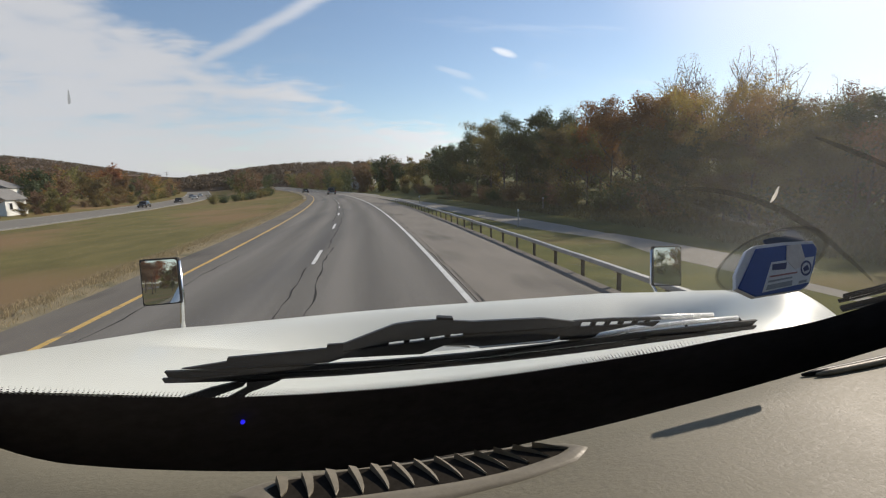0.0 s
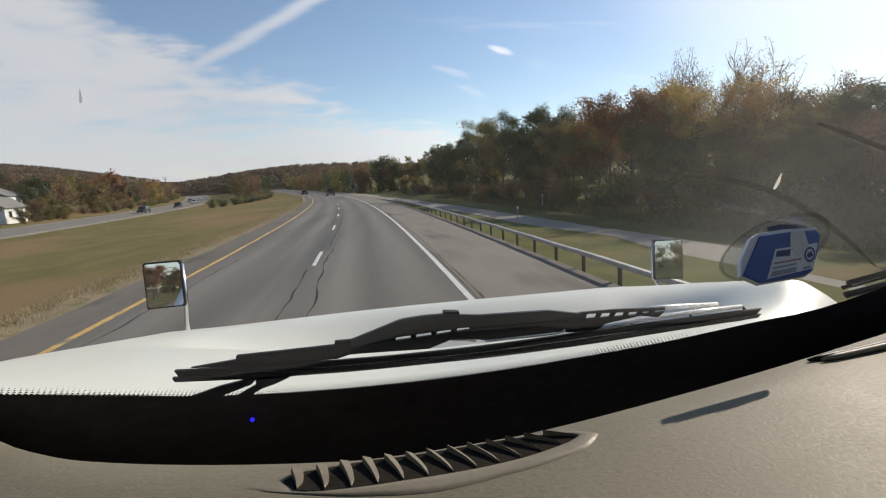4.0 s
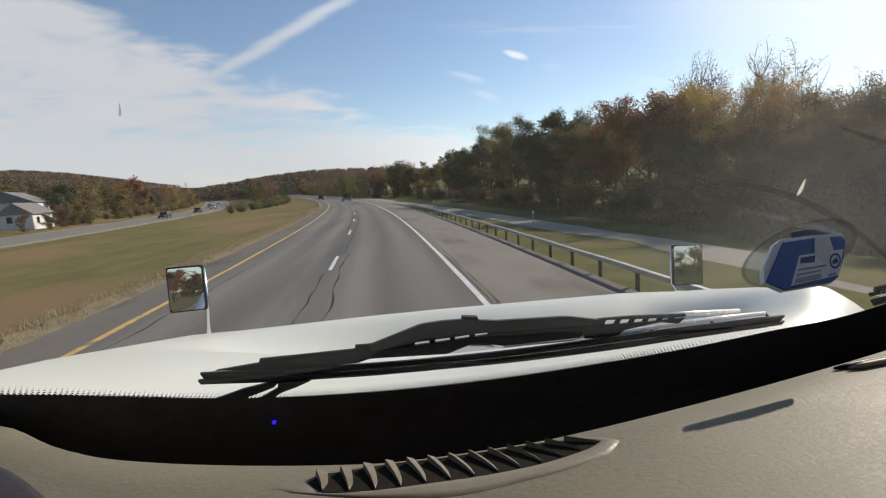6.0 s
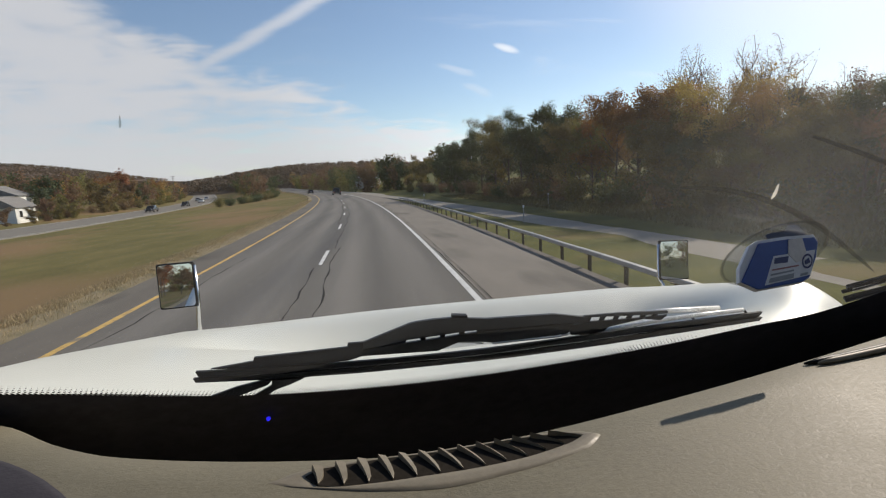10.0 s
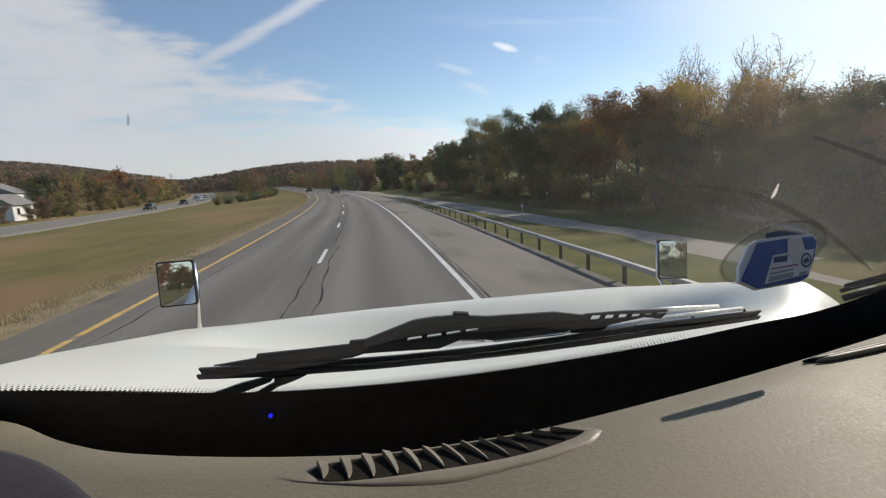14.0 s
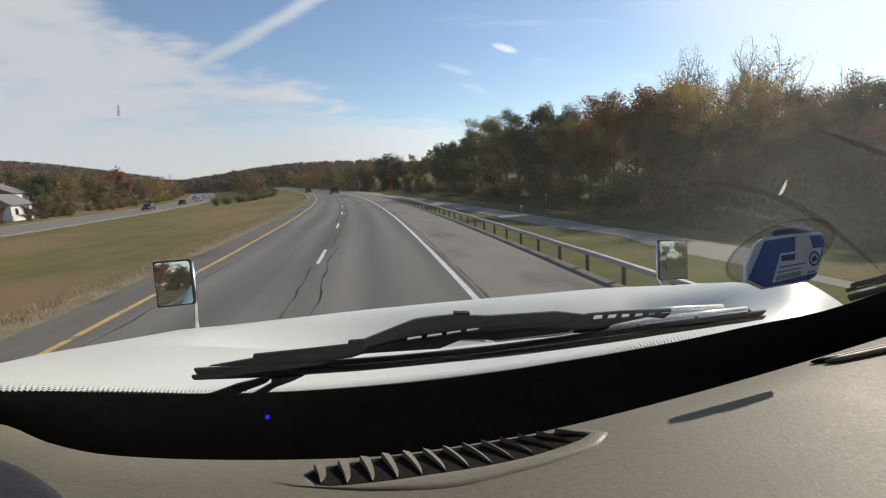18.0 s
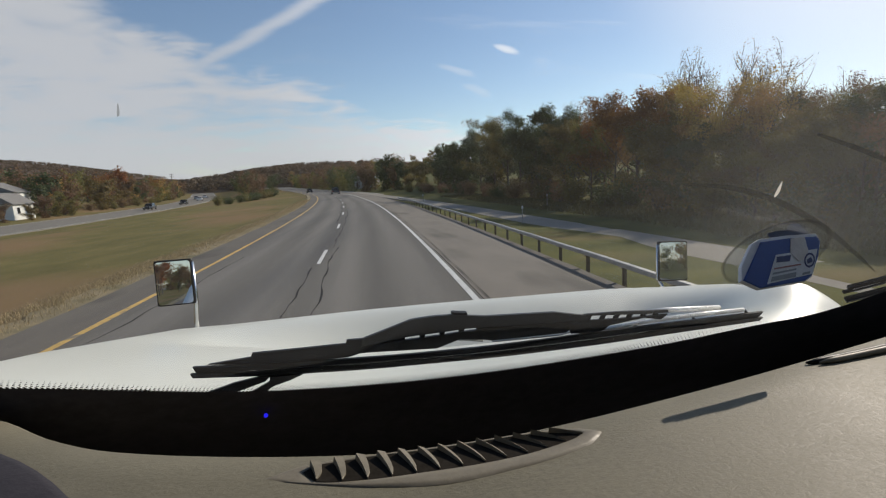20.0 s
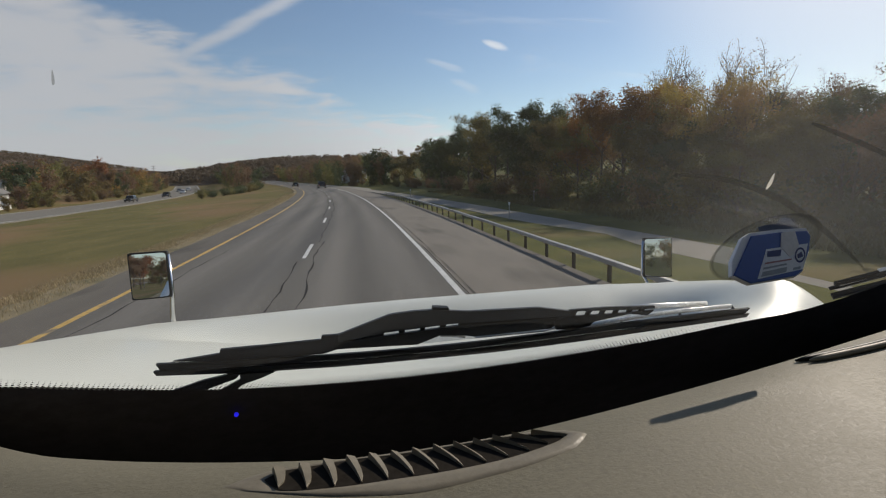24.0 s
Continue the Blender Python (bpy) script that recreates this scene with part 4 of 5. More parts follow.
    # the far half of the bridge: top beam, lower beam and struts round its slots
    plate("far_bridge", [(0.3154, 2.2673), (0.3385, 2.2897), (0.4000, 2.2891), (0.4931, 2.2843), (0.4980, 2.2775), (0.4559, 2.2782), (0.4061, 2.2812), (0.3528, 2.2845), (0.3480, 2.2745)], 0.038, 0.005, M_WIPER_LIT)
    plate("far_flange", [(0.3154, 2.2673), (0.3480, 2.2745), (0.4054, 2.2726), (0.4548, 2.2722), (0.4980, 2.2740), (0.4915, 2.2614), (0.4556, 2.2690), (0.4200, 2.2614), (0.3946, 2.2559), (0.3908, 2.2456), (0.3613, 2.2400), (0.3275, 2.2438)], 0.037, 0.005, M_BLACK_PLASTIC)
    for x in (0.3440, 0.3712, 0.3974, 0.4226, 0.4484, 0.4710):
        z = 2.2785 - 0.036 * (x - 0.36)
        plate("strut", [(x, z - 0.0065), (x + 0.0085, z - 0.0065), (x + 0.0085, z + 0.0065), (x, z + 0.0065)], 0.0375, 0.004, M_BLACK_PLASTIC)
    tube("end_clip", [(x, glass_y(x, z) + 0.042, z) for x, z in ((0.46, 2.2785), (0.495, 2.28), (0.6, 2.277))], 0.0048, M_WIPER_SILVER, blade, 10)
    # bright tube added for the sunlit streak along the blade's spine
    tube("far_yoke", [(x, glass_y(x, z) + 0.042, z) for x, z in ((0.395, 2.243), (0.445, 2.25), (0.505, 2.2585), (0.56, 2.2625), (0.652, 2.268))], 0.004, M_WIPER_SILVER, blade, 10)
    nrm = Vector((0, 1.0, 0.8))
    turn = nrm.to_track_quat("Z", "Y").to_matrix().to_4x4()
    for name, x, z, r, mat in (("pivot_knob", 0.3105, 2.2580, 0.0115, M_BLACK_RUBBER), ("screw", 0.2185, 2.2900, 0.0052, M_CHROME), ("screw", 0.2323, 2.2892, 0.0050, M_CHROME), ("rivet", 0.2425, 2.2898, 0.0034, M_CHROME), ("rivet", 0.4526, 2.2475, 0.0026, M_BLACK_RUBBER), ("rivet", 0.5621, 2.2545, 0.0026, M_BLACK_RUBBER), ("rivet", 0.6544, 2.2650, 0.0026, M_BLACK_RUBBER)):
        bm = bmesh.new()
        bmesh.ops.create_cone(bm, cap_ends=True, segments=14, radius1=r, radius2=r * 0.8, depth=0.008, matrix=Matrix.Translation((x, glass_y(x, z) + 0.038, z)) @ turn)
        part(name, bm, mat, blade)
    plate("arm_rod", [(-0.2902, 2.2217), (-0.2444, 2.2348), (-0.2066, 2.2400), (-0.1919, 2.2376), (-0.2009, 2.2275), (-0.2555, 2.2103)], 0.026, 0.006, M_BLACK_PLASTIC)
    plate("arm_rod", [(-0.2345, 2.2035), (-0.1951, 2.2259), (-0.1919, 2.2376), (-0.1443, 2.2313), (-0.1677, 2.2209), (-0.1920, 2.2137), (-0.2137, 2.1987)], 0.024, 0.006, M_BLACK_PLASTIC)
    return blade


wiper()


def far_wiper():
    """The second wiper climbs with the wrap of the glass; only its inner end shows."""
    g = lambda x, up, out: on_glass(x, 2.2780 + 0.43 * (x - 0.80) + up, out)
    nrm = Vector((0, 1.0, 0.8))
    bm = bmesh.new()
    bar(bm, g(0.805, -0.006, 0.02), g(1.12, -0.006, 0.02), 0.008, 0.010, nrm, 0.0015)
    blade = part("wiper", bm, M_BLACK_RUBBER, truck, "black wiper blade with bright metal links")
    for name, x0, x1, up, wide, mat in (("blade_rail", 0.80, 1.12, 0.0035, 0.004, M_BLACK_PLASTIC), ("bridge", 0.80, 1.10, 0.0135, 0.010, M_BLACK_PLASTIC), ("link_rod", 0.808, 0.842, 0.010, 0.006, M_WIPER_SILVER), ("link_rod", 0.850, 1.02, 0.0185, 0.0035, M_WIPER_SILVER), ("link_end", 0.815, 0.905, 0.0005, 0.003, M_WIPER_SILVER)):
        b = bmesh.new()
        bar(b, g(x0, up, 0.030), g(x1, up, 0.030), wide, 0.006, nrm, 0.001)
        part(name, b, mat, blade)


far_wiper()


# mirrors on stalks at both sides of the hood
def hood_mirror(top_left, top_right, drop, foot, target, glass_in=0.012):
    tl, tr = Vector(top_left), Vector(top_right)
    centre = (tl + tr) / 2 + Vector((0, 0, -drop / 2))
    wide = (tr - tl).length
    eye = Vector(EYE)
    n = ((eye - centre).normalized() + (Vector(target) - centre).normalized()).normalized()
    x = Vector((0, 0, 1)).cross(n).normalized()
    z = n.cross(x)
    m = Matrix((x, n, z)).transposed().to_4x4()
    m.translation = centre
    bm = bmesh.new()
    box(bm, (wide, 0.028, drop), (0, -0.016, 0), 0.011)
    bmesh.ops.transform(bm, matrix=m, verts=bm.verts)
    shell = part("hood_mirror", bm, M_BLACK_PLASTIC, truck, "square black hood mirror on a chrome stalk", True)
    w, h = wide / 2 - glass_in * 0.55, drop / 2 - glass_in * 0.55
    r = 0.012
    pts = []
    for cx, cz, a0 in ((w - r, h - r, 0), (-w + r, h - r, 90), (-w + r, -h + r, 180), (w - r, -h + r, 270)):
        for k in range(5):
            a = radians(a0 + 22.5 * k)
            pts.append(m @ Vector((cx + r * math.cos(a), 0.0012, cz + r * math.sin(a))))
    mesh_part("mirror_glass", pts, [tuple(range(len(pts)))], M_MIRROR, shell, "silvered mirror glass")
    side = x * (wide / 2 - 0.004) * (1 if (Vector(foot) - centre).dot(x) > 0 else -1)
    top = centre + side - n * 0.02 + Vector((0, 0, drop * 0.42))
    tube("stalk", [Vector(foot), Vector(foot) + Vector((0, 0, 0.06)), centre + side - n * 0.018 - Vector((0, 0, drop * 0.45)), top], 0.0095, M_CHROME, shell, 10)
    bm = bmesh.new()
    bmesh.ops.create_cone(bm, cap_ends=True, segments=14, radius1=0.03, radius2=0.014, depth=0.03, matrix=Matrix.Translation(Vector(foot) + Vector((0, 0, 0.008))))
    part("stalk_foot", bm, M_CHROME, shell)
    return shell


hood_mirror((-0.905, 1.95, 2.268), (-0.765, 1.95, 2.262), 0.186, (-0.772, 1.955, 1.945), (-7.3, -40, 1.9))
hood_mirror((1.45, 2.20, 2.15), (1.60, 2.20, 2.158), 0.212, (1.468, 2.205, 1.86), (7.0, -40, 2.0))


# toll tag stuck to the windscreen
def toll_tag():
    near = 0.95
    c = Vector(EYE).lerp(Vector((0.547, 0.560, 2.400)), near)
    n = Vector((0.150, -0.841, 0.520)).normalized()        # faces the cab
    x = Vector((0, 0, 1)).cross(n).normalized()
    up = n.cross(x).normalized()
    m = Matrix((x, up, n)).transposed().to_4x4()
    m.translation = c
    tag = thing("toll_tag", tuple(c), "blue and white plastic toll tag box stuck on the windscreen", "toll tag")
    inv = Matrix.Translation(-c)

    def plate(name, outline, back, front, material, parent, bevel=0.0):
        bm = bmesh.new()
        lo = [bm.verts.new((near * a, near * b, back)) for a, b in outline]
        hi = [bm.verts.new((near * a, near * b, front)) for a, b in outline]
        bm.faces.new(lo[::-1])
        bm.faces.new(hi)
        k = len(outline)
        for i in range(k):
            bm.faces.new((lo[i], lo[(i + 1) % k], hi[(i + 1) % k], hi[i]))
        if bevel:
            bmesh.ops.bevel(bm, geom=list(bm.edges), offset=bevel, segments=2, profile=0.7, affect="EDGES")
        bmesh.ops.transform(bm, matrix=inv @ m, verts=bm.verts)
        return part(name, bm, material, parent)

    shape = [(-0.0264, 0.0277), (0.0278, 0.0282), (0.0838, 0.0265), (0.0849, 0.0180), (0.0645, -0.0038), (0.0341, -0.0299), (0.0180, -0.0349), (-0.0654, -0.0359), (-0.0876, -0.0222), (-0.0507, 0.0075)]
    shell = plate("shell", shape, -0.004, 0.003, M_BLUE, tag, 0.0015)
    plate("back_half", [(-0.0254, 0.0326), (0.0315, 0.0334), (0.0873, 0.0315), (0.0877, 0.0219), (0.0869, 0.0171), (0.0654, -0.0056), (0.0354, -0.0310), (0.0184, -0.0362), (-0.0661, -0.0370), (-0.0900, -0.0225), (-0.0793, -0.0035), (-0.0421, 0.0270)], -0.0045, 0.0012, M_LABEL, tag, 0.001)
    plate("mount_plate", [(0.0050, 0.0420), (0.0200, 0.0440), (0.0468, 0.0448), (0.0576, 0.0531), (0.0748, 0.0523), (0.0824, 0.0387), (0.0841, 0.0321), (0.0301, 0.0330), (0.0050, 0.0325)], -0.0060, -0.0052, M_MOUNT, tag)
    plate("label_plate", [(-0.0126, 0.0061), (0.0701, 0.0071), (0.0362, -0.0275), (-0.0530, -0.0321)], 0.003, 0.0038, M_LABEL, shell)
    plate("tape", [(0.0298, 0.0270), (0.0567, 0.0271), (0.0509, 0.0078), (0.0398, -0.0050), (0.0219, -0.0076), (0.0149, 0.0057)], 0.003, 0.0043, M_TAPE, shell)
    plate("print_bar", [(-0.0134, 0.0029), (0.0136, 0.0032), (0.0057, -0.0057), (-0.0192, -0.0048)], 0.0038, 0.0042, M_LABEL_NAVY, shell)
    plate("print_bar", [(-0.0278, -0.0121), (0.0238, -0.0111), (0.0224, -0.0132), (-0.0295, -0.0141)], 0.0038, 0.0042, M_LABEL_RED, shell)
    plate("print_bar", [(-0.0341, -0.0183), (0.0108, -0.0167), (0.0088, -0.0191), (-0.0365, -0.0208)], 0.0038, 0.0042, M_LABEL_GREY, shell)
    plate("print_bar", [(-0.0393, -0.0239), (0.0074, -0.0218), (0.0017, -0.0284), (-0.0461, -0.0299)], 0.0038, 0.0042, M_LABEL_GREY, shell)
    plate("print_bar", [(0.0183, -0.0241), (0.0336, -0.0233), (0.0303, -0.0268), (0.0152, -0.0275)], 0.0038, 0.0042, M_LABEL_GREY, shell)
    ring = []
    for r in (1.0, 0.74):
        ring.append([(0.0421 + r * (0.0108 * math.cos(a * math.pi / 10) + 0.0073 * math.sin(a * math.pi / 10)), -0.0080 + r * 0.0106 * math.sin(a * math.pi / 10)) for a in range(20)])
    bm = bmesh.new()
    o = [bm.verts.new((near * a, near * b, 0.0046)) for a, b in ring[0]]
    i = [bm.verts.new((near * a, near * b, 0.0046)) for a, b in ring[1]]
    for k in range(20):
        bm.faces.new((o[k], o[(k + 1) % 20], i[(k + 1) % 20], i[k]))
    bmesh.ops.transform(bm, matrix=inv @ m, verts=bm.verts)
    part("emblem_ring", bm, M_LABEL_NAVY, shell)
    plate("emblem_bar", [(0.0380, -0.0070), (0.0480, -0.0035), (0.0470, -0.0105), (0.0360, -0.0125)], 0.0040, 0.0046, M_LABEL_NAVY, shell)


toll_tag()

# ---- guardrail beside the outer shoulder ----
def guardrail(name, d, y0, y1, step, label, top=0.43, first=0.0):
    rail = thing(name, tuple(at(d, y0)), label, "guardrail", kind="structure")
    base = at(d, y0)
    n = int((y1 - y0) / step) + 1
    verts, faces = [], []
    prof = ((-0.055, 0.0), (-0.065, -0.015), (-0.065, -0.095), (-0.055, -0.11), (0.055, -0.11), (0.065, -0.095), (0.065, -0.015), (0.055, 0.0))
    for i in range(n * 2):
        y = y0 + (y1 - y0) * i / (n * 2 - 1)
        dip = 0.0 if i > 1 else -0.02
        for dx, dz in prof:
            verts.append(Vector((d - 0.12 + dx + bend(y), y, top + dip + dz + 0.006 * math.sin(y * 1.3) + road_rise(y))) - base)
    m = len(prof)
    for i in range(n * 2 - 1):
        for k in range(m):
            l = (k + 1) % m
            faces.append((i * m + k, (i + 1) * m + k, (i + 1) * m + l, i * m + l))
    faces += [tuple(range(m)), tuple((n * 2 - 1) * m + k for k in range(m))[::-1]]
    mesh_part("rail_beam", verts, faces, M_STEEL, rail)
    for i in range(n):
        y = y0 + step * i
        p = at(d, y) - base
        h = top - 0.03 - level(d)
        bm = bmesh.new()
        box(bm, (0.012, 0.075, h + 0.25), (p.x, p.y, p.z + (h - 0.25) / 2))
        for s in (-1, 1):
            box(bm, (0.075, 0.008, h + 0.25), (p.x, p.y + s * 0.035, p.z + (h - 0.25) / 2))
        part("post", bm, M_POST, rail)
        bm = boxed((0.10, 0.10, 0.012), (p.x - 0.07, p.y, p.z + h - 0.13), 0.003)
        part("bracket", bm, M_POST, rail)
    return rail


guardrail("guardrail", 5.75, -40, 64, 1.85, "galvanised box-beam guardrail on steel posts beside the shoulder")


# ---- trees ----
def grow(rng, height, spread, levels, base_r, straight=0.85, first=0.3, twig=0.012):
    """Branch lines of a tree: (points, radii) for each limb, and the tips."""
    limbs, tips = [], []

    def limb(p, d, length, r, depth):
        pts, rad = [p.copy()], [r]
        n = 4
        for k in range(n):
            d = (d + Vector((rng.uniform(-1, 1), rng.uniform(-1, 1), rng.uniform(-0.3, 0.9))) * (0.14 if depth else 0.06)).normalized()
            p = p + d * (length / n)
            pts.append(p.copy())
            rad.append(r * (1 - 0.55 * (k + 1) / n))
        limbs.append((pts, rad, depth))
        if depth >= levels:
            tips.extend(pts[1:])
            return
        kids = 7 if depth == 0 else (4 if depth == 1 else 3)
        for k in range(kids):
            t = first + (1 - first) * (k + rng.random()) / kids if depth == 0 else 0.35 + 0.65 * (k + rng.random()) / kids
            i = min(n - 1, int(t * n))
            q = pts[i].lerp(pts[i + 1], t * n - i)
            a = rng.uniform(0, 2 * math.pi)
            out = Vector((math.cos(a), math.sin(a), 0))
            side = (d * straight + out * spread * rng.uniform(0.7, 1.3)).normalized()
            limb(q, side, length * rng.uniform(0.42, 0.62) * (1.25 - 0.5 * t if depth == 0 else 1.0), max(twig, r * 0.5 * (1.15 - 0.6 * t)), depth + 1)
        tips.append(pts[-1])

    limb(Vector((0, 0, -0.3)), Vector((0, 0, 1)), height * 0.82, base_r, 0)
    return limbs, tips


def leaf_mesh(name, tips, count, scatter, size, rng, material, parent):
    r = np.random.RandomState(rng.randint(0, 10 ** 6))
    t = np.array([tuple(p) for p in tips])
    c = t[r.randint(0, len(t), count)] + np.clip(r.normal(0, scatter, (count, 3)), -1.3 * scatter, 1.3 * scatter) * (1, 1, 0.75)
    c[:, 2] = np.maximum(c[:, 2], 0.15)
    out = c - t.mean(axis=0) * (1, 1, 0.8)
    out /= np.linalg.norm(out, axis=1)[:, None] + 1e-6
    u = np.cross(out + r.normal(0, 0.45, (count, 3)), r.normal(0, 1, (count, 3)))
    u /= np.linalg.norm(u, axis=1)[:, None]
    w = np.cross(u, out + r.normal(0, 0.45, (count, 3)))
    w /= np.linalg.norm(w, axis=1)[:, None]
    s = size * r.uniform(0.6, 1.4, (count, 1))
    v = np.stack([c - u * s, c + w * s * 0.55, c + u * s, c - w * s * 0.55], 1).reshape(-1, 3)
    me = bpy.data.meshes.new(name)
    me.vertices.add(count * 4)
    me.vertices.foreach_set("co", v.ravel())
    me.loops.add(count * 4)
    me.loops.foreach_set("vertex_index", np.arange(count * 4))
    me.polygons.add(count)
    me.polygons.foreach_set("loop_start", np.arange(count) * 4)
    me.polygons.foreach_set("loop_total", np.full(count, 4))
    me.materials.append(material)
    me.update(calc_edges=True)
    ob = new(name, me)
    ob.parent = parent
    return ob


def tree(label, height, spread, leaves, leaf_size, material, seed, levels=2, scatter=0.5, base_r=0.16, first=0.3, straight=0.85, leaf_from=0.0, twig=0.012, group="trees along the highway"):
    rng = random.Random(seed)
    root = thing("tree", (0, 0, 0), label, "tree", group)
    limbs, tips = grow(rng, height, spread, levels, base_r, straight, first, twig)
    verts, faces = [], []
    for pts, rad, depth in limbs:
        v, f = tube_data(pts, rad, 7 if depth == 0 else (4 if depth < 2 else 3))
        b = len(verts)
        verts += v
        faces += [tuple(i + b for i in q) for q in f]
    mesh_part("trunk", verts, faces, M_BARK, root, "", True)
    tips = [t for t in tips if t.z > leaf_from]
    if levels == 2:      # low growth that hides the trunk
        for _ in range(len(tips) // 3):
            a, q = rng.uniform(0, 2 * math.pi), rng.uniform(0.3, 1.6)
            tips.append(Vector((math.cos(a) * q, math.sin(a) * q, rng.uniform(0.4, height * 0.38))))
    if leaves:
        leaf_mesh("crown", tips, leaves, scatter, leaf_size, rng, material, root)
    return root


def conifer(label, height, seed, width=0.20):
    rng = random.Random(seed)
    root = thing("tree", (0, 0, 0), label, "tree", "trees along the highway")
    tube("trunk", [(0, 0, -0.3), (0.03, 0, height * 0.5), (0, 0.02, height)], [0.16, 0.1, 0.015], M_BARK, root, 7)
    tips = []
    z = height * 0.08
    while z < height * 0.985:
        reach = width * (height - z) * rng.uniform(0.8, 1.15) + 0.08
        for k in range(9):
            a = rng.uniform(0, 2 * math.pi)
            lift = rng.uniform(-0.25, 0.25)
            for f in np.linspace(0.15, 1.0, 7):
                tips.append(Vector((math.cos(a) * reach * f, math.sin(a) * reach * f, z + lift - 0.22 * reach * f * f)))
        z += 0.30 + 0.012 * height
    leaf_mesh("crown", tips, 9000, 0.13, 0.17, rng, M_NEEDLE, root)
    return root


def bush(label, size, leaves, material, seed):
    rng = random.Random(seed)
    root = thing("bush", (0, 0, 0), label, "bush", "bushes along the highway")
    tips, verts, faces = [], [], []
    for _ in range(16):
        a, lean = rng.uniform(0, 2 * math.pi), rng.uniform(0.1, 0.9)
        end = Vector((math.cos(a) * lean, math.sin(a) * lean, rng.uniform(0.5, 1.1))) * size
        mid = end * 0.5 + Vector((0, 0, 0.12 * size))
        v, f = tube_data([(0, 0, -0.1), mid, end], [0.03, 0.018, 0.006], 4)
        b = len(verts)
        verts += v
        faces += [tuple(i + b for i in q) for q in f]
        tips += [mid * 0.6, mid, (mid + end) / 2, end]
    mesh_part("stems", verts, faces, M_BARK, root)
    leaf_mesh("crown", tips, leaves, 0.22 * size, 0.075, rng, material, root)
    return root


KINDS = {
    "rust": tree("tree with rust-red autumn leaves at the wood's edge", 11, 0.85, 13000, 0.118, M_LEAF_RUST, 11, levels=3, scatter=0.50),
    "gold": tree("tall tree with thinning yellow-brown leaves", 12.5, 0.75, 10000, 0.10, M_LEAF_GOLD, 12, levels=3, scatter=0.42),
    "olive": tree("broad tree with dull olive leaves", 10.5, 0.9, 14000, 0.12, M_LEAF_OLIVE, 13, levels=3, scatter=0.55, first=0.15),
    "green": tree("dense dark green tree at the wood's edge", 11, 0.8, 15000, 0.12, M_LEAF_GREEN, 14, levels=3, scatter=0.55, first=0.10),
    "brown": tree("tree with withered brown leaves", 10.5, 0.8, 12000, 0.105, M_LEAF_BROWN, 15, levels=3, scatter=0.5, first=0.12),
    "bare": tree("tall nearly bare tree with a few last leaves", 13.5, 0.62, 2400, 0.09, M_LEAF_BROWN, 16, levels=3, scatter=0.36, straight=1.0, leaf_from=5, twig=0.034, base_r=0.19),
    "thin": tree("slender bare tree with grey branches", 12.5, 0.45, 1300, 0.085, M_LEAF_GOLD, 17, levels=3, scatter=0.3, base_r=0.15, straight=1.15, leaf_from=5, twig=0.034),
    "pine": conifer("dark green spruce with a pointed top", 12.5, 18),
    "wide_pine": conifer("broad dark green pine", 11.0, 19, 0.30),
    "far_rust": tree("rust-red autumn tree in the distance", 11, 0.85, 2000, 0.37, M_LEAF_RUST, 31, scatter=0.70, first=0.10),
    "far_gold": tree("yellow-brown autumn tree in the distance", 12, 0.75, 2000, 0.35, M_LEAF_GOLD, 32, scatter=0.66, first=0.12),
    "far_olive": tree("olive-coloured tree in the distance", 10.5, 0.9, 2000, 0.36, M_LEAF_OLIVE, 33, scatter=0.72, first=0.12),
    "far_green": tree("dark green tree in the distance", 11, 0.8, 2000, 0.36, M_LEAF_GREEN, 34, scatter=0.70, first=0.10),
    "far_brown": tree("withered brown tree in the distance", 10.5, 0.8, 2000, 0.33, M_LEAF_BROWN, 35, scatter=0.64, first=0.12),
    "bush": bush("green roadside bush with autumn tints on grass", 1.7, 1700, M_LEAF_OLIVE, 20),
    "brown_bush": bush("brown twiggy bush at the wood's edge", 1.6, 1600, M_LEAF_BROWN, 21),
    "dark_bush": bush("dark green low bush on the grass", 1.5, 1700, M_LEAF_GREEN, 22),
}
NATIVE = {k: max(v[2] for c in ob.children for v in c.bound_box) for k, ob in KINDS.items()}
USED = set()


def plant(kind, d, y, size=1.0, high=None, sink=0.1):
    """Puts one more of a kind on the ground, at a size or at a height in metres."""
    p = at(d, y)
    rng = random.Random(int(d * 31 + y * 57))
    s = high / NATIVE[kind] if high else size * rng.uniform(0.92, 1.08)
    t = rng.uniform(0, 360)
    m = pose(p.x, p.y, p.z - sink, 0, 0, t) @ Matrix.Diagonal((s * rng.uniform(0.92, 1.12), s * rng.uniform(0.92, 1.12), s, 1))
    if kind not in USED:
        USED.add(kind)
        KINDS[kind].matrix_basis = m
        return KINDS[kind]
    twin = copy_thing(KINDS[kind], m)
    twin.matrix_basis = m
    return twin


DISTANT = {}


def belt(d0, d1, y0, y1, step, kinds, size, seed):
    """A row of trees or bushes; those far off, which nobody could count, are gathered to be built as woods."""
    rng = random.Random(seed)
    y = y0
    while y < y1:
        kind, d, yy, s = rng.choice(kinds), rng.uniform(d0, d1), y + rng.uniform(-0.5, 0.5) * step, size * rng.uniform(0.8, 1.18)
        if kind.startswith("far_") and (yy > 170 or yy < -30 or d < -66):
            DISTANT.setdefault(kind, []).append((d, yy, s))
        else:
            plant(kind, d, yy, s)
        y += step


def distant_woods():
    for kind, spots in DISTANT.items():
        crown = [c for c in KINDS[kind].children if c.name.startswith("crown")][0].data
        trunk = [c for c in KINDS[kind].children if c.name.startswith("trunk")][0].data
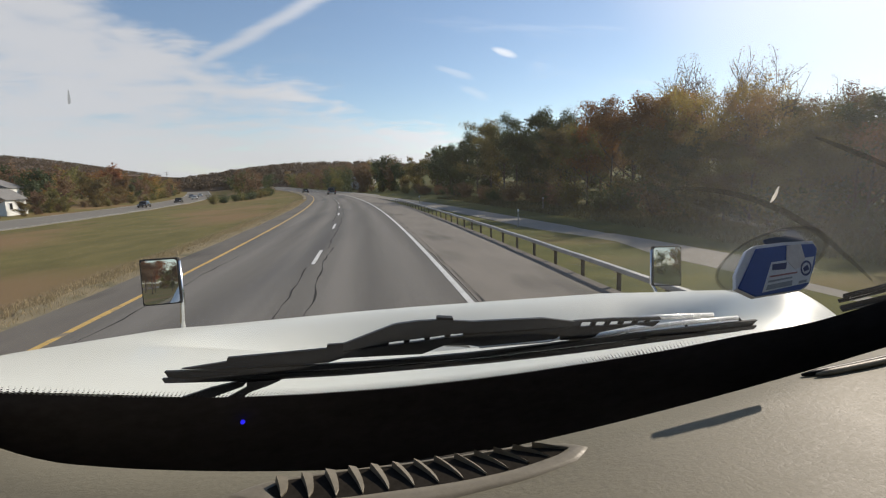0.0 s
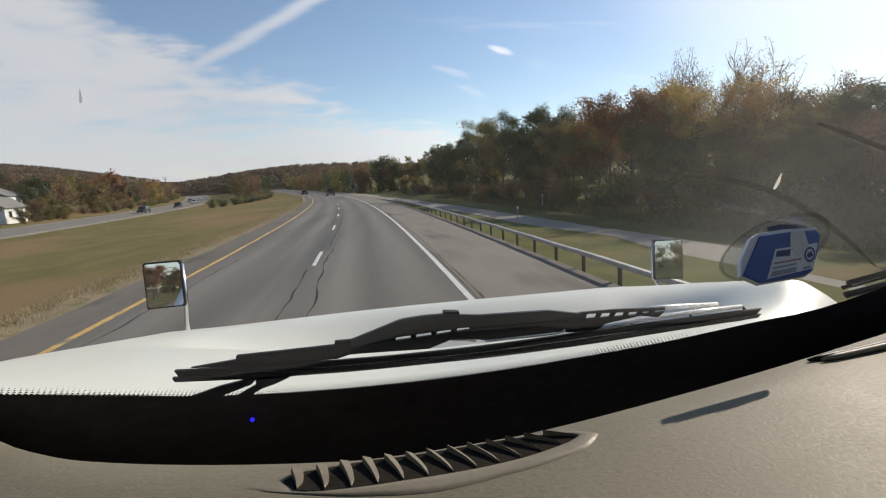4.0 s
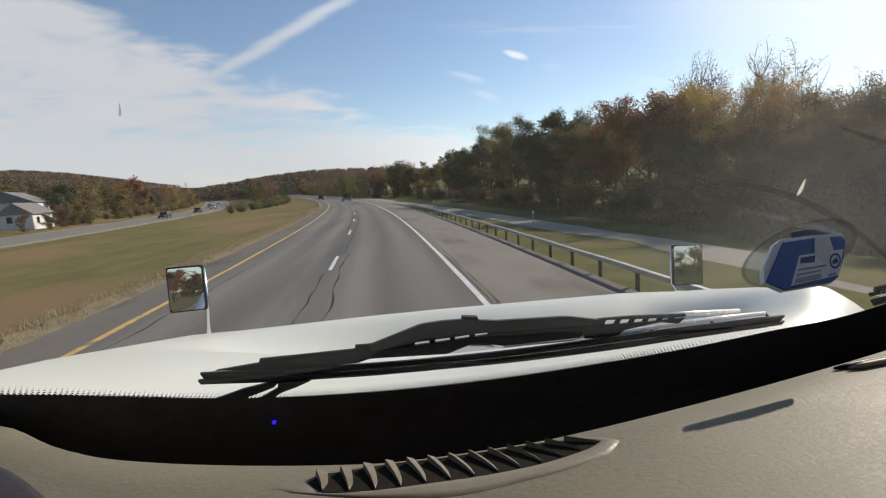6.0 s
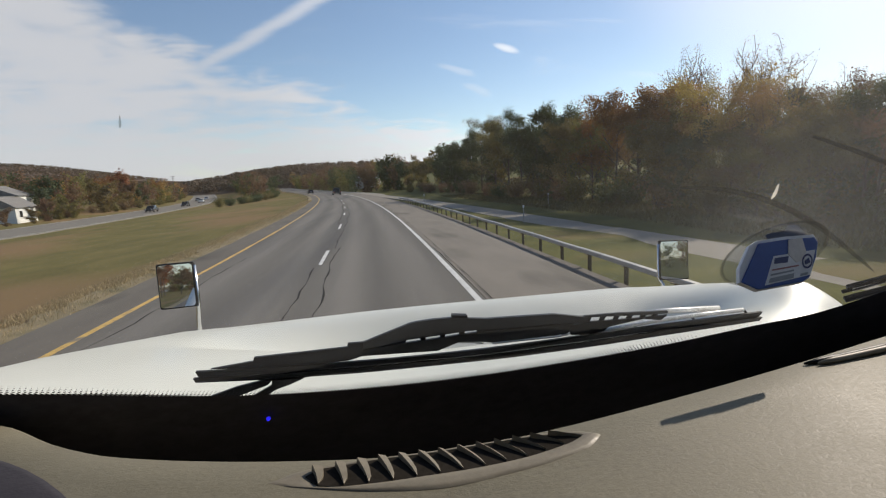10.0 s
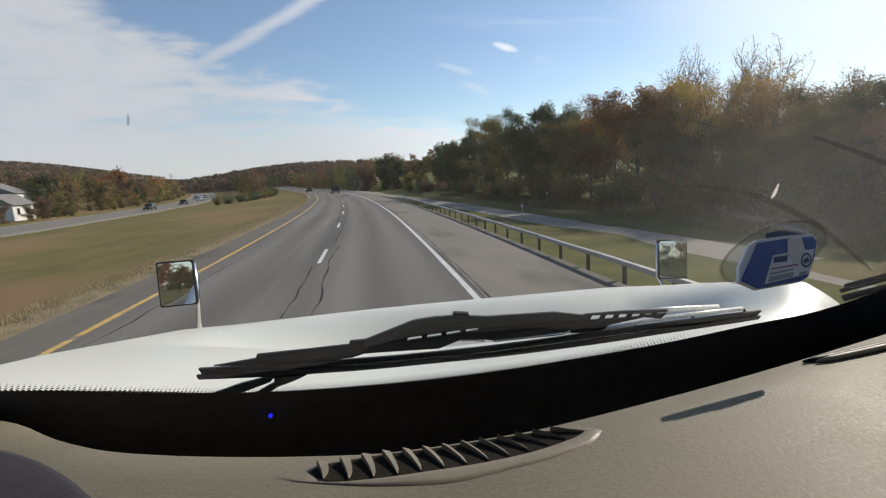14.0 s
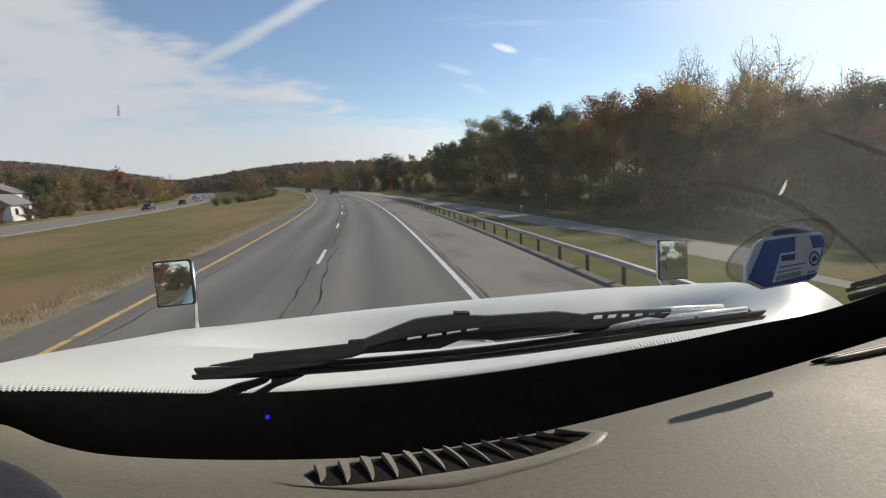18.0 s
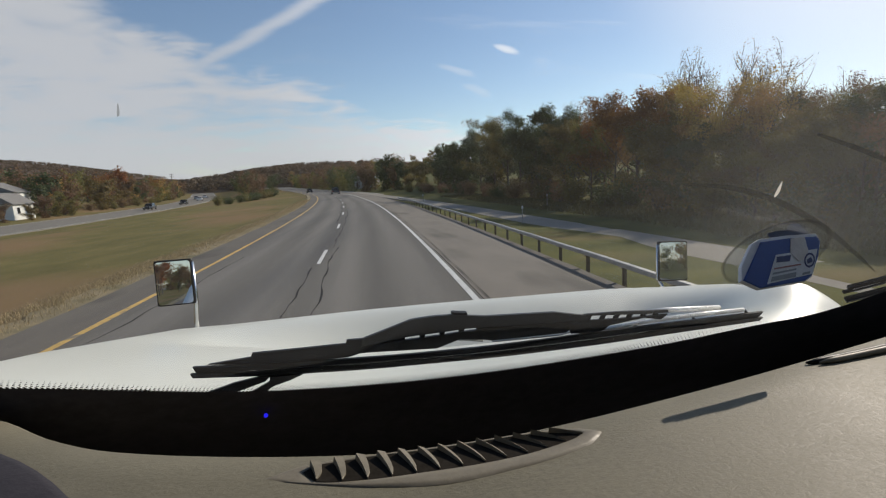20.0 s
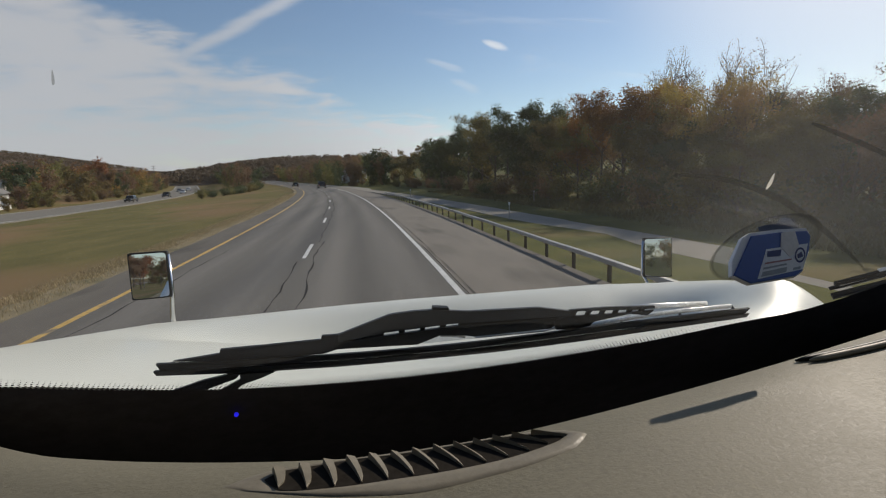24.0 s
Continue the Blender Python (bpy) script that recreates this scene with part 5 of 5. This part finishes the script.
        for source, name, label in ((crown, "distant_woods", "distant autumn wood, crowns of one colour"), (trunk, "distant_trunks", "bare trunks and limbs of the distant wood")):
            co = np.empty(len(source.vertices) * 3)
            source.vertices.foreach_get("co", co)
            co = co.reshape(-1, 3)
            faces = [tuple(p.vertices) for p in source.polygons]
            if name == "distant_woods":
                faces = faces[::3]
            else:
                faces, co = faces[:30], co[:35]
            V, F = [], []
            for k, (d, y, s) in enumerate(spots):
                p = at(d, y)
                a = k * 2.399
                rot = np.array(((math.cos(a), -math.sin(a), 0), (math.sin(a), math.cos(a), 0), (0, 0, 1)))
                V.append(co @ rot.T * s + np.array((p.x, p.y, p.z - 0.1)))
                F += [tuple(i + k * len(co) for i in f) for f in faces]
            ob = mesh_part(name, np.concatenate(V), F, source.materials[0])
            tagged(ob, label, "wood", kind="stuff")


FAR = ("far_olive", "far_brown", "far_brown", "far_green", "far_rust", "far_brown", "far_gold")
DARK = ("far_brown", "far_green", "far_brown", "far_olive")
# the wood on the right beyond the slip road: bearing from the truck, distance across, height of each tree in front
for kind, bearing, across, high in (
        ("green", 8.0, 20.0, 13.1), ("green", 9.6, 20.5, 12.6), ("green", 11.2, 21.5, 13.3), ("green", 13.0, 21.5, 12.9), ("green", 14.6, 22.5, 14.0),
        ("olive", 16.3, 22.0, 13.1), ("green", 17.8, 22.5, 13.3), ("green", 19.6, 22.0, 12.6), ("green", 21.3, 23.0, 11.9), ("green", 23.0, 23.5, 11.2)):
    y = 0.9 * across / math.tan(radians(bearing))
    plant(kind, 0.9 * across - bend(y), y, high=0.9 * high + 0.2)
# nearer, where the wood is mixed: bearing, distance across, and the angle at which the top stands over the eye
for kind, bearing, across, rise in (
        ("olive", 24.6, 20.5, 6.6), ("olive", 26.0, 20.0, 7.2), ("brown", 27.3, 23.0, 7.6), ("rust", 28.6, 20.5, 8.9), ("rust", 31.0, 20.5, 9.4), ("olive", 32.6, 20.0, 7.6),
        ("bare", 33.4, 25.0, 12.0), ("thin", 34.4, 25.5, 12.2), ("bare", 35.2, 26.0, 12.6), ("gold", 36.4, 22.5, 9.8), ("gold", 38.4, 22.0, 9.6), ("bare", 37.4, 26.0, 12.2),
        ("thin", 39.4, 25.0, 12.2), ("gold", 40.6, 22.5, 9.4), ("bare", 41.2, 26.0, 12.0), ("thin", 42.6, 25.0, 12.4), ("bare", 43.8, 26.0, 10.8), ("thin", 45.3, 25.0, 10.4),
        ("gold", 43.4, 22.0, 8.2), ("olive", 45.2, 22.0, 6.6), ("bare", 46.8, 27.0, 8.6), ("olive", 48.0, 23.0, 5.4), ("green", 50.4, 24.0, 6.4), ("green", 52.8, 24.0, 7.0),
        ("olive", 56.0, 24.0, 9.0), ("gold", 60.0, 24.0, 10.0), ("brown", 30.0, 24.0, 7.5), ("olive", 34.2, 20.0, 5.5), ("green", 37.0, 20.0, 5.0), ("olive", 40.0, 19.5, 4.6),
        ("brown", 42.2, 19.5, 4.2), ("olive", 46.5, 20.0, 4.0), ("green", 24.0, 24.5, 7.4)):
    y = across / math.tan(radians(bearing))
    d = across - bend(y)
    plant(kind, d, y, high=2.64 + math.hypot(across, y) * math.tan(radians(rise)) - level(d, y))
belt(20, 25, 150, 320, 5.5, DARK, 0.9, 1)
belt(27, 36, 60, 150, 5.0, ("far_green", "far_olive", "far_green"), 0.8, 2)
belt(27, 36, 150, 320, 5.5, DARK, 0.85, 12)
belt(18.5, 22, 14, 130, 2.7, ("brown_bush", "bush", "brown_bush", "dark_bush"), 1.1, 3)
belt(20, 27, 3, 60, 2.6, ("brown_bush", "bush", "dark_bush"), 1.25, 14)
belt(25, 32, 10, 36, 1.7, ("brown_bush", "dark_bush", "bush"), 1.5, 29)
belt(24, 31, 9, 30, 2.6, ("olive", "brown", "green"), 0.48, 28)
belt(18.5, 21, 4, 18, 3.6, ("olive", "brown", "green"), 0.5, 26)
belt(32, 42, 14, 62, 6.0, ("brown", "olive", "brown"), 0.70, 15)
belt(40, 60, 62, 140, 6.0, ("far_brown", "far_olive", "far_green"), 0.8, 18)
belt(34, 50, -230, -62, 8.0, FAR, 0.8, 16)
belt(-74, -60, -230, -62, 8.0, ("far_olive", "far_brown", "far_green"), 0.8, 17)
belt(20, 34, -12, 4, 5.0, ("olive", "green", "gold"), 0.9, 4)
belt(30, 42, -60, -12, 6.0, FAR, 0.8, 4)
# ahead, where the road bends away
belt(9.5, 16, 160, 340, 5, DARK, 0.72, 5)
# bushes and scrub on the median far ahead
for d, y, s in ((-27, 108, 1.2), (-25.5, 113, 1.0), (-24, 122, 1.2), (-22.5, 130, 1.1), (-21, 140, 1.3), (-19.5, 150, 1.2), (-18, 162, 1.3), (-17, 172, 1.4), (-16, 185, 1.5), (-15, 198, 1.6), (-14.5, 210, 1.6), (-26.5, 118, 1.1), (-23, 126, 1.2), (-24.5, 133, 1.0), (-21.5, 136, 1.2), (-22.5, 145, 1.3), (-20, 156, 1.3), (-21, 166, 1.4), (-18.5, 178, 1.5), (-17.5, 190, 1.6)):
    plant("dark_bush" if int(y) % 3 else "bush", d, y, s)
belt(-27, -15, 190, 340, 3.5, ("far_brown", "far_olive", "far_brown", "far_green"), 0.80, 6)
# beyond the opposite carriageway
belt(-64, -57, 108, 340, 5.0, FAR, 0.60, 7)
belt(-84, -68, 78, 340, 5.0, ("far_brown", "far_brown", "far_olive", "far_green", "far_rust"), 0.78, 8)
belt(-110, -86, 70, 300, 6.0, ("far_brown", "far_brown", "far_olive"), 0.85, 11)
belt(-60, -56, 100, 320, 5.0, ("bush", "brown_bush"), 1.2, 10)
plant("far_green", -60, 104, 0.62)
plant("far_green", -62, 112, 0.68)
plant("pine", -66, 150, 0.62)
plant("far_rust", -72, 190, 0.95)
plant("far_rust", -76, 205, 0.95)


# ---- wooded hills in the distance ----
def hill(name, centre, size, high, label, trees, seed, tall=8.0):
    r = np.random.RandomState(seed)
    n, m = 30, 20
    shape = lambda a, b: high * max(0.0, 1 - a * a) ** 1.2 * max(0.0, 1 - b * b) ** 1.2 * (1 + 0.22 * noise.noise(Vector((a * 2.3 + seed, b * 2, 0))))
    verts = [((2 * i / (n - 1) - 1) * size[0], (2 * j / (m - 1) - 1) * size[1], shape(2 * i / (n - 1) - 1, 2 * j / (m - 1) - 1) - 3) for i in range(n) for j in range(m)]
    root = mesh_part(name, verts, [f[::-1] for f in grid_faces(n, m)], M_WOODS, None, "", True)
    root.location = centre
    tagged(root, label, "hill", kind="structure")
    # each crown is a cloud of leaf clumps
    per = 26
    a, b = r.uniform(-0.96, 0.96, trees), r.uniform(-0.96, 0.5, trees)
    base = np.array([(a[i] * size[0], b[i] * size[1], shape(a[i], b[i]) - 3) for i in range(trees)])
    h = tall * r.uniform(0.65, 1.3, trees)
    d = r.normal(0, 1, (trees, per, 3))
    d /= np.linalg.norm(d, axis=2)[:, :, None]
    d *= r.uniform(0.45, 1.0, (trees, per, 1)) ** 0.5
    c = base[:, None, :] + d * (h[:, None, None] * np.array((0.40, 0.40, 0.46))) + np.array((0, 0, 0.5)) * h[:, None, None]
    c = c.reshape(-1, 3)
    k = len(c)
    out = d.reshape(-1, 3) + r.normal(0, 0.25, (k, 3))
    u = np.cross(out, r.normal(0, 1, (k, 3)))
    u /= np.linalg.norm(u, axis=1)[:, None]
    w = np.cross(u, out)
    w /= np.linalg.norm(w, axis=1)[:, None]
    s = np.repeat(h, per)[:, None] * r.uniform(0.095, 0.185, (k, 1))
    v = np.stack([c - u * s, c + w * s * 0.7, c + u * s, c - w * s * 0.7], 1).reshape(-1, 3)
    woods = mesh_part("woods", v, np.arange(k * 4).reshape(-1, 4).tolist(), M_WOODS, root)
    woods["kind"] = "stuff"


hill("hill_west", (-720, 900, 32), (310, 260), 40, "low wooded hill in rust and olive autumn colours", 5200, 5, 4.2)
hill("hill_ahead", (-35, 430, 4), (165, 110), 17, "wooded ridge across the end of the valley", 3000, 6, 5.0)
hill("hill_northwest", (-330, 620, 8), (260, 130), 9, "distant wooded ridge in autumn colours", 3200, 7, 4.6)
hill("hill_south_east", (150, 120, 0), (85, 190), 6, "wood on rising ground behind the trees", 500, 9, 7)
hill("hill_east", (230, 420, 6), (170, 230), 22, "wooded rise behind the trees", 350, 8)


# ---- vehicles ----
def car(name, label, length, wide, high, cab0, cab1, paint, bed=False):
    """A car along +y: body shell with wheel arches, cabin, panes, wheels, lamps."""
    root = thing(name, (0, 0, 0), label, "pickup" if bed else "car")
    bm = bmesh.new()
    sill, belt_z = 0.32, high * 0.56
    box(bm, (wide, length, belt_z - sill), (0, 0, (belt_z + sill) / 2), 0.12, None, 3)
    part("body", bm, paint, root, "", True)
    bm = bmesh.new()
    vs = []
    for z, y0, y1, w in ((belt_z - 0.03, cab0, cab1, wide * 0.94), (high, cab0 + 0.22, cab1 - 0.55, wide * 0.76)):
        for x, y in ((-w / 2, y0), (w / 2, y0), (w / 2, y1), (-w / 2, y1)):
            vs.append(bm.verts.new((x, y, z)))
    for f in ((3, 2, 1, 0), (4, 5, 6, 7), (0, 1, 5, 4), (1, 2, 6, 5), (2, 3, 7, 6), (3, 0, 4, 7)):
        bm.faces.new([vs[i] for i in f])
    bmesh.ops.bevel(bm, geom=list(bm.edges), offset=0.05, segments=2, profile=0.7, affect="EDGES")
    cabin = part("cabin", bm, paint, root, "", True)
    for y, dz in ((cab0 + 0.085, 0), (cab1 - 0.25, 0)):
        slope = 1 if y < 0 else -1
        tilt = Matrix.Rotation(radians(-24 if y < (cab0 + cab1) / 2 else 44), 3, "X")
        part("pane", boxed((wide * 0.74, 0.03, (high - belt_z) * 0.80), (0, y, (high + belt_z) / 2), 0.01, tilt), M_CAR_GLASS, cabin)
    for s in (-1, 1):
        part("pane", boxed((0.03, (cab1 - cab0) * 0.62, (high - belt_z) * 0.62), (s * wide * 0.432, (cab0 + cab1) / 2 - 0.1, (high + belt_z) / 2 - 0.02), 0.01, Matrix.Rotation(radians(-s * 15), 3, "Y")), M_CAR_GLASS, cabin)
        part("tail_lamp", boxed((0.16, 0.06, 0.24), (s * wide * 0.42, -length / 2, belt_z - 0.2), 0.02), M_TAIL, root)
        part("headlamp", boxed((0.28, 0.06, 0.14), (s * wide * 0.36, length / 2, belt_z - 0.16), 0.02), M_LABEL, root)
        for y in (-length * 0.3, length * 0.32):
            bm = bmesh.new()
            bmesh.ops.create_cone(bm, cap_ends=True, segments=22, radius1=0.34, radius2=0.34, depth=0.22, matrix=pose(s * (wide / 2 - 0.08), y, 0.34, 0, 90, 0))
            bmesh.ops.bevel(bm, geom=list(bm.edges), offset=0.03, segments=2, affect="EDGES")
            w = part("wheel", bm, M_BLACK_RUBBER, root)
            bm = bmesh.new()
            bmesh.ops.create_cone(bm, cap_ends=True, segments=18, radius1=0.2, radius2=0.17, depth=0.24, matrix=pose(s * (wide / 2 - 0.07), y, 0.34, 0, 90, 0))
            part("rim", bm, M_CHROME, w)
    part("bumper", boxed((wide * 0.96, 0.14, 0.18), (0, -length / 2 - 0.03, 0.5), 0.04), M_CHROME if bed else M_BLACK_PLASTIC, root)
    part("plate_panel", boxed((0.3, 0.02, 0.15), (0, -length / 2 - 0.005, 0.78), 0.005), M_LABEL, root)
    if bed:
        part("tailgate", boxed((wide * 0.84, 0.05, 0.48), (0, -length / 2 - 0.005, 0.83), 0.02), paint, root)
    return root


def set_down(ob, d, y, turn=0.0, z=None):
    p = at(d, y)
    ob.matrix_basis = pose(p.x, p.y, (road_rise(y) + 0.0) if z is None else z, 0, 0, turn + math.degrees(math.atan(2 * y / 1500.0)))


pickup = car("pickup", "dark pickup truck driving in the same lane ahead", 5.4, 1.95, 1.82, -0.5, 1.9, M_CAR_DARK, True)
set_down(pickup, 0.0, 128)
dark_car = car("car", "dark car far ahead in the overtaking lane", 4.7, 1.8, 1.45, -1.7, 1.2, M_CAR_DARK)
set_down(dark_car, -3.8, 175)
for paint, label, d, y in ((M_CAR_DARK, "dark car on the opposite carriageway", -44, 118), (M_CAR_DARK, "black car on the opposite carriageway", -43, 150), (M_CAR_WHITE, "white car on the opposite carriageway", -43.5, 190), (M_CAR_SILVER, "silver car on the opposite carriageway", -47, 215), (M_CAR_WHITE, "white sedan on the opposite carriageway", -44, 228)):
    set_down(car("car", label, 4.6, 1.8, 1.5, -1.6, 1.2, paint), d, y, 180, -1.30 + road_rise(y))


# ---- white building beyond the opposite carriageway ----
def building(d, y, size, label, turn):
    p = at(d, y)
    root = thing("house", (p.x, p.y, p.z), label, "house", turn=turn)
    w, l, h = size
    part("wall", boxed((w, l, h), (0, 0, h / 2 - 0.3), 0.02), M_WALL_WHITE, root)
    bm = bmesh.new()
    vs = [bm.verts.new(v) for v in ((-w / 2 - 0.4, -l / 2 - 0.4, h - 0.3), (w / 2 + 0.4, -l / 2 - 0.4, h - 0.3), (w / 2 + 0.4, l / 2 + 0.4, h - 0.3), (-w / 2 - 0.4, l / 2 + 0.4, h - 0.3), (0, -l / 2 - 0.4, h + 1.8), (0, l / 2 + 0.4, h + 1.8))]
    for f in ((0, 1, 4), (2, 3, 5), (1, 2, 5, 4), (3, 0, 4, 5), (3, 2, 1, 0)):
        bm.faces.new([vs[i] for i in f])
    part("roof", bm, M_ROOF, root)
    for s in (-1, 1):
        for k in range(int(l / 3)):
            yy = -l / 2 + 1.6 + k * 3
            for z in (1.4, 4.0):
                if z + 1 > h:
                    continue
                win = part("window", boxed((0.08, 1.1, 1.3), (s * (w / 2 + 0.02), yy, z), 0.01), M_LABEL, root)
                part("pane", boxed((0.05, 0.9, 1.1), (s * (w / 2 + 0.05), yy, z), 0.005), M_CAR_GLASS, win)
    for k in range(int(w / 3)):
        xx = -w / 2 + 1.6 + k * 3
        win = part("window", boxed((1.1, 0.08, 1.3), (xx, -l / 2 - 0.02, 1.6), 0.01), M_LABEL, root)
        part("pane", boxed((0.9, 0.05, 1.1), (xx, -l / 2 - 0.05, 1.6), 0.005), M_CAR_GLASS, win)
    return root


plant("wide_pine", -66, 120, 0.6)
for d, y, h in ((-55.5, 84, 3.4), (-55, 90.5, 3.0), (-55.5, 96, 4.6), (-56, 101, 5.2), (-55, 105, 4.2), (-70, 104, 8.5), (-73, 96, 9), (-76, 108, 9)):
    plant("far_olive" if int(d * 2) % 3 else "far_brown", d, y, high=h)
building(-65, 99, (8, 10, 4.6), "white two-storey building among the trees", 20)
building(-60, 93, (5, 7, 2.8), "low white house beside the opposite carriageway", 10)

# ---- small posts and signs on the verge ----
for d, y in ((9.2, 27), (17.2, 42), (8.4, 60)):
    p = at(d, y)
    mark = thing("delineator", tuple(p), "thin roadside marker post with a white reflector", "marker post", "marker posts")
    part("post", boxed((0.05, 0.03, 1.2), (0, 0, 0.5), 0.005), M_STEEL, mark)
    part("reflector", boxed((0.11, 0.02, 0.16), (0, -0.025, 1.02), 0.004), M_LABEL, mark)


# ---- grass and weeds ----
def blades(name, label, count, area, tall, material, seed, wide=0.02):
    r = np.random.RandomState(seed)
    d0, d1, y0, y1 = area
    d = r.uniform(d0, d1, count)
    y = y0 + (y1 - y0) * r.uniform(0, 1, count) ** 1.6
    V = np.zeros((count, 3, 3))
    for i in range(count):
        p = at(d[i], y[i])
        a = r.uniform(0, math.pi)
        h = tall * r.uniform(0.5, 1.5)
        lean = r.normal(0, 0.45, 2) * h
        w = wide * (1 + y[i] * 0.03)
        V[i] = ((p.x - w * math.cos(a), p.y - w * math.sin(a), p.z - 0.04), (p.x + w * math.cos(a), p.y + w * math.sin(a), p.z - 0.04), (p.x + lean[0], p.y + lean[1], p.z + h))
    F = np.arange(count * 3).reshape(-1, 3)
    ob = mesh_part(name, V.reshape(-1, 3), F.tolist(), material)
    return tagged(ob, label, "grass", kind="stuff")


blades("verge_weeds", "dry straw weeds along the paving", 30000, (-9.2, -7.1, 3, 90), 0.11, M_DRY_GRASS, 2, 0.007)
blades("bank_grass", "rough grass at the foot of the wood, coloured dark for shade", 14000, (15, 21, 6, 80), 0.26, M_BANK_GRASS, 4)


# ---- the stretch of highway behind the truck ----
guardrail("guardrail", 5.6, -300, -116, 1.85, "weathered box-beam guardrail beside the outer shoulder")
guardrail("guardrail", -7.9, -300, -108, 1.85, "weathered box-beam guardrail beside the inner shoulder", 0.62)


guardrail("guardrail", 5.05, -176, -122, 1.85, "low second box-beam rail along the overpass", 0.30)
guardrail("guardrail", -7.35, -176, -122, 1.85, "low second box-beam rail along the overpass", 0.34)
for kind, d, y, high in (("rust", -19.5, -131, 8.5), ("rust", -23.0, -138, 9.5), ("brown", -14.0, -118, 7.0), ("brown", -16.5, -110, 8.0), ("bare", -15.0, -236, 12.0), ("bare", -17.0, -222, 13.0), ("thin", 13.0, -252, 16.0), ("bare", 15.0, -246, 17.0), ("gold", 17.0, -258, 14.0), ("pine", 36.0, -112, 17.0), ("pine", 39.0, -106, 15.0), ("pine", 42.0, -116, 16.0), ("gold", 24.0, -66, 13.0), ("olive", 26.0, -58, 11.0), ("green", 22.0, -48, 12.0), ("rust", 25.0, -40, 11.5)):
    plant(kind, d, y, high=high)


def roadside_sign(d, y, size, low, material, label, category, bars=(), posts=2, turn=0.0):
    p = at(d, y)
    sign = thing("road_sign", tuple(p), label, category, turn=turn)
    w, h = size
    spread = w * 0.3 if posts == 2 else 0.0
    for k in range(posts):
        part("post", boxed((0.09, 0.07, low + h), ((-spread if k else spread), 0.05, (low + h) / 2 - 0.2), 0.01), M_POST, sign)
    tilt = Matrix.Rotation(radians(45 if posts == 1 else 0), 3, "Y")
    board = part("panel", boxed((w, 0.03, h), (0, 0, low + h / 2), 0.01, tilt), material, sign)
    for x, z, bw, bh in bars:
        part("lettering_bar", boxed((bw, 0.006, bh), (x, -0.018, low + z), 0.002), M_LABEL if posts == 2 else M_LABEL_NAVY, board)
    return sign


guide = roadside_sign(9.5, -236, (4.2, 2.4), 2.0, M_SIGN_GREEN, "large green highway guide sign on two steel posts", "road sign", ((1.45, 1.72, 0.30, 0.36), (1.40, 0.72, 0.52, 0.36)))
for word, z in (("Danbury", 1.52), ("Hartford", 0.52)):
    text = bpy.data.curves.new("lettering", "FONT")
    text.body, text.size, text.extrude = word, 0.62, 0.003
    text.materials.append(M_LABEL)
    letters = new("lettering", text)
    letters.parent = guide
    letters.matrix_basis = pose(-1.75, -0.021, 2.0 + z, 90, 0, 0)
for size, at_place in (((4.2, 0.012, 0.05), (0, -0.018, 4.37)), ((4.2, 0.012, 0.05), (0, -0.018, 2.03)), ((0.05, 0.012, 2.29), (-2.07, -0.018, 3.2)), ((0.05, 0.012, 2.29), (2.07, -0.018, 3.2))):
    part("border_strip", boxed(size, at_place, 0.002), M_LABEL, guide)
roadside_sign(8.6, -14, (0.9, 0.9), 1.9, M_SIGN_YELLOW, "amber diamond warning sign on a steel post", "road sign", ((0, 0.45, 0.12, 0.5),), 1)
belt(-18, -13.5, -296, -175, 7.0, ("far_olive", "far_brown", "far_rust", "far_gold"), 0.55, 21)
belt(14, 24, -296, -110, 5.0, ("far_olive", "far_brown", "far_green"), 0.6, 22)
belt(-34, -18, -290, -165, 3.0, ("far_olive", "far_brown", "far_green"), 0.62, 27)
plant("pine", -24.0, -74, 0.8)
plant("wide_pine", -26.0, -68, 0.85)

# ---- the stretch far ahead: woods close in on both sides ----
belt(-17, -13.5, 300, 420, 8.0, FAR, 0.68, 23)
belt(13, 18, 300, 420, 8.0, FAR, 0.72, 24)
distant_woods()


def utility_pole(d, y, high):
    p = at(d, y)
    pole = thing("utility_pole", tuple(p), "brown wooden utility pole with two crossarms", "utility pole", "utility poles")
    tube("mast", [(0, 0, -0.5), (0, 0, high)], [0.16, 0.10], M_POLE_WOOD, pole, 10)
    for z in (high - 0.5, high - 1.6):
        arm = part("crossarm", boxed((2.4, 0.1, 0.12), (0, -0.12, z), 0.01), M_POLE_WOOD, pole)
        for x in (-1.1, -0.5, 0.5, 1.1):
            bm = bmesh.new()
            bmesh.ops.create_cone(bm, cap_ends=True, segments=8, radius1=0.045, radius2=0.03, depth=0.16, matrix=Matrix.Translation((x, -0.12, z + 0.14)))
            part("insulator", bm, M_LABEL_GREY, arm)
    return pole


utility_pole(-60, 262, 12)
utility_pole(34, 240, 12)
building(27, 215, (10, 12, 5.4), "pale two-storey house below the road among the trees", -8)


def cable_fence(d, y0, y1):
    base = at(d, y0)
    fence = thing("cable_fence", tuple(base), "low steel cable barrier on thin posts beside the inner shoulder", "barrier", kind="structure")
    y = y0
    while y <= y1:
        p = at(d, y) - base
        part("post", boxed((0.07, 0.06, 1.0), (p.x, p.y, p.z + 0.35), 0.01), M_STEEL, fence)
        y += 4.9
    for h in (0.45, 0.60, 0.75):
        tube("cable", [at(d, yy, h) - base for yy in np.arange(y0, y1 + 1, 4.9)], 0.012, M_STEEL, fence, 5)


cable_fence(-8.4, 300, 398)
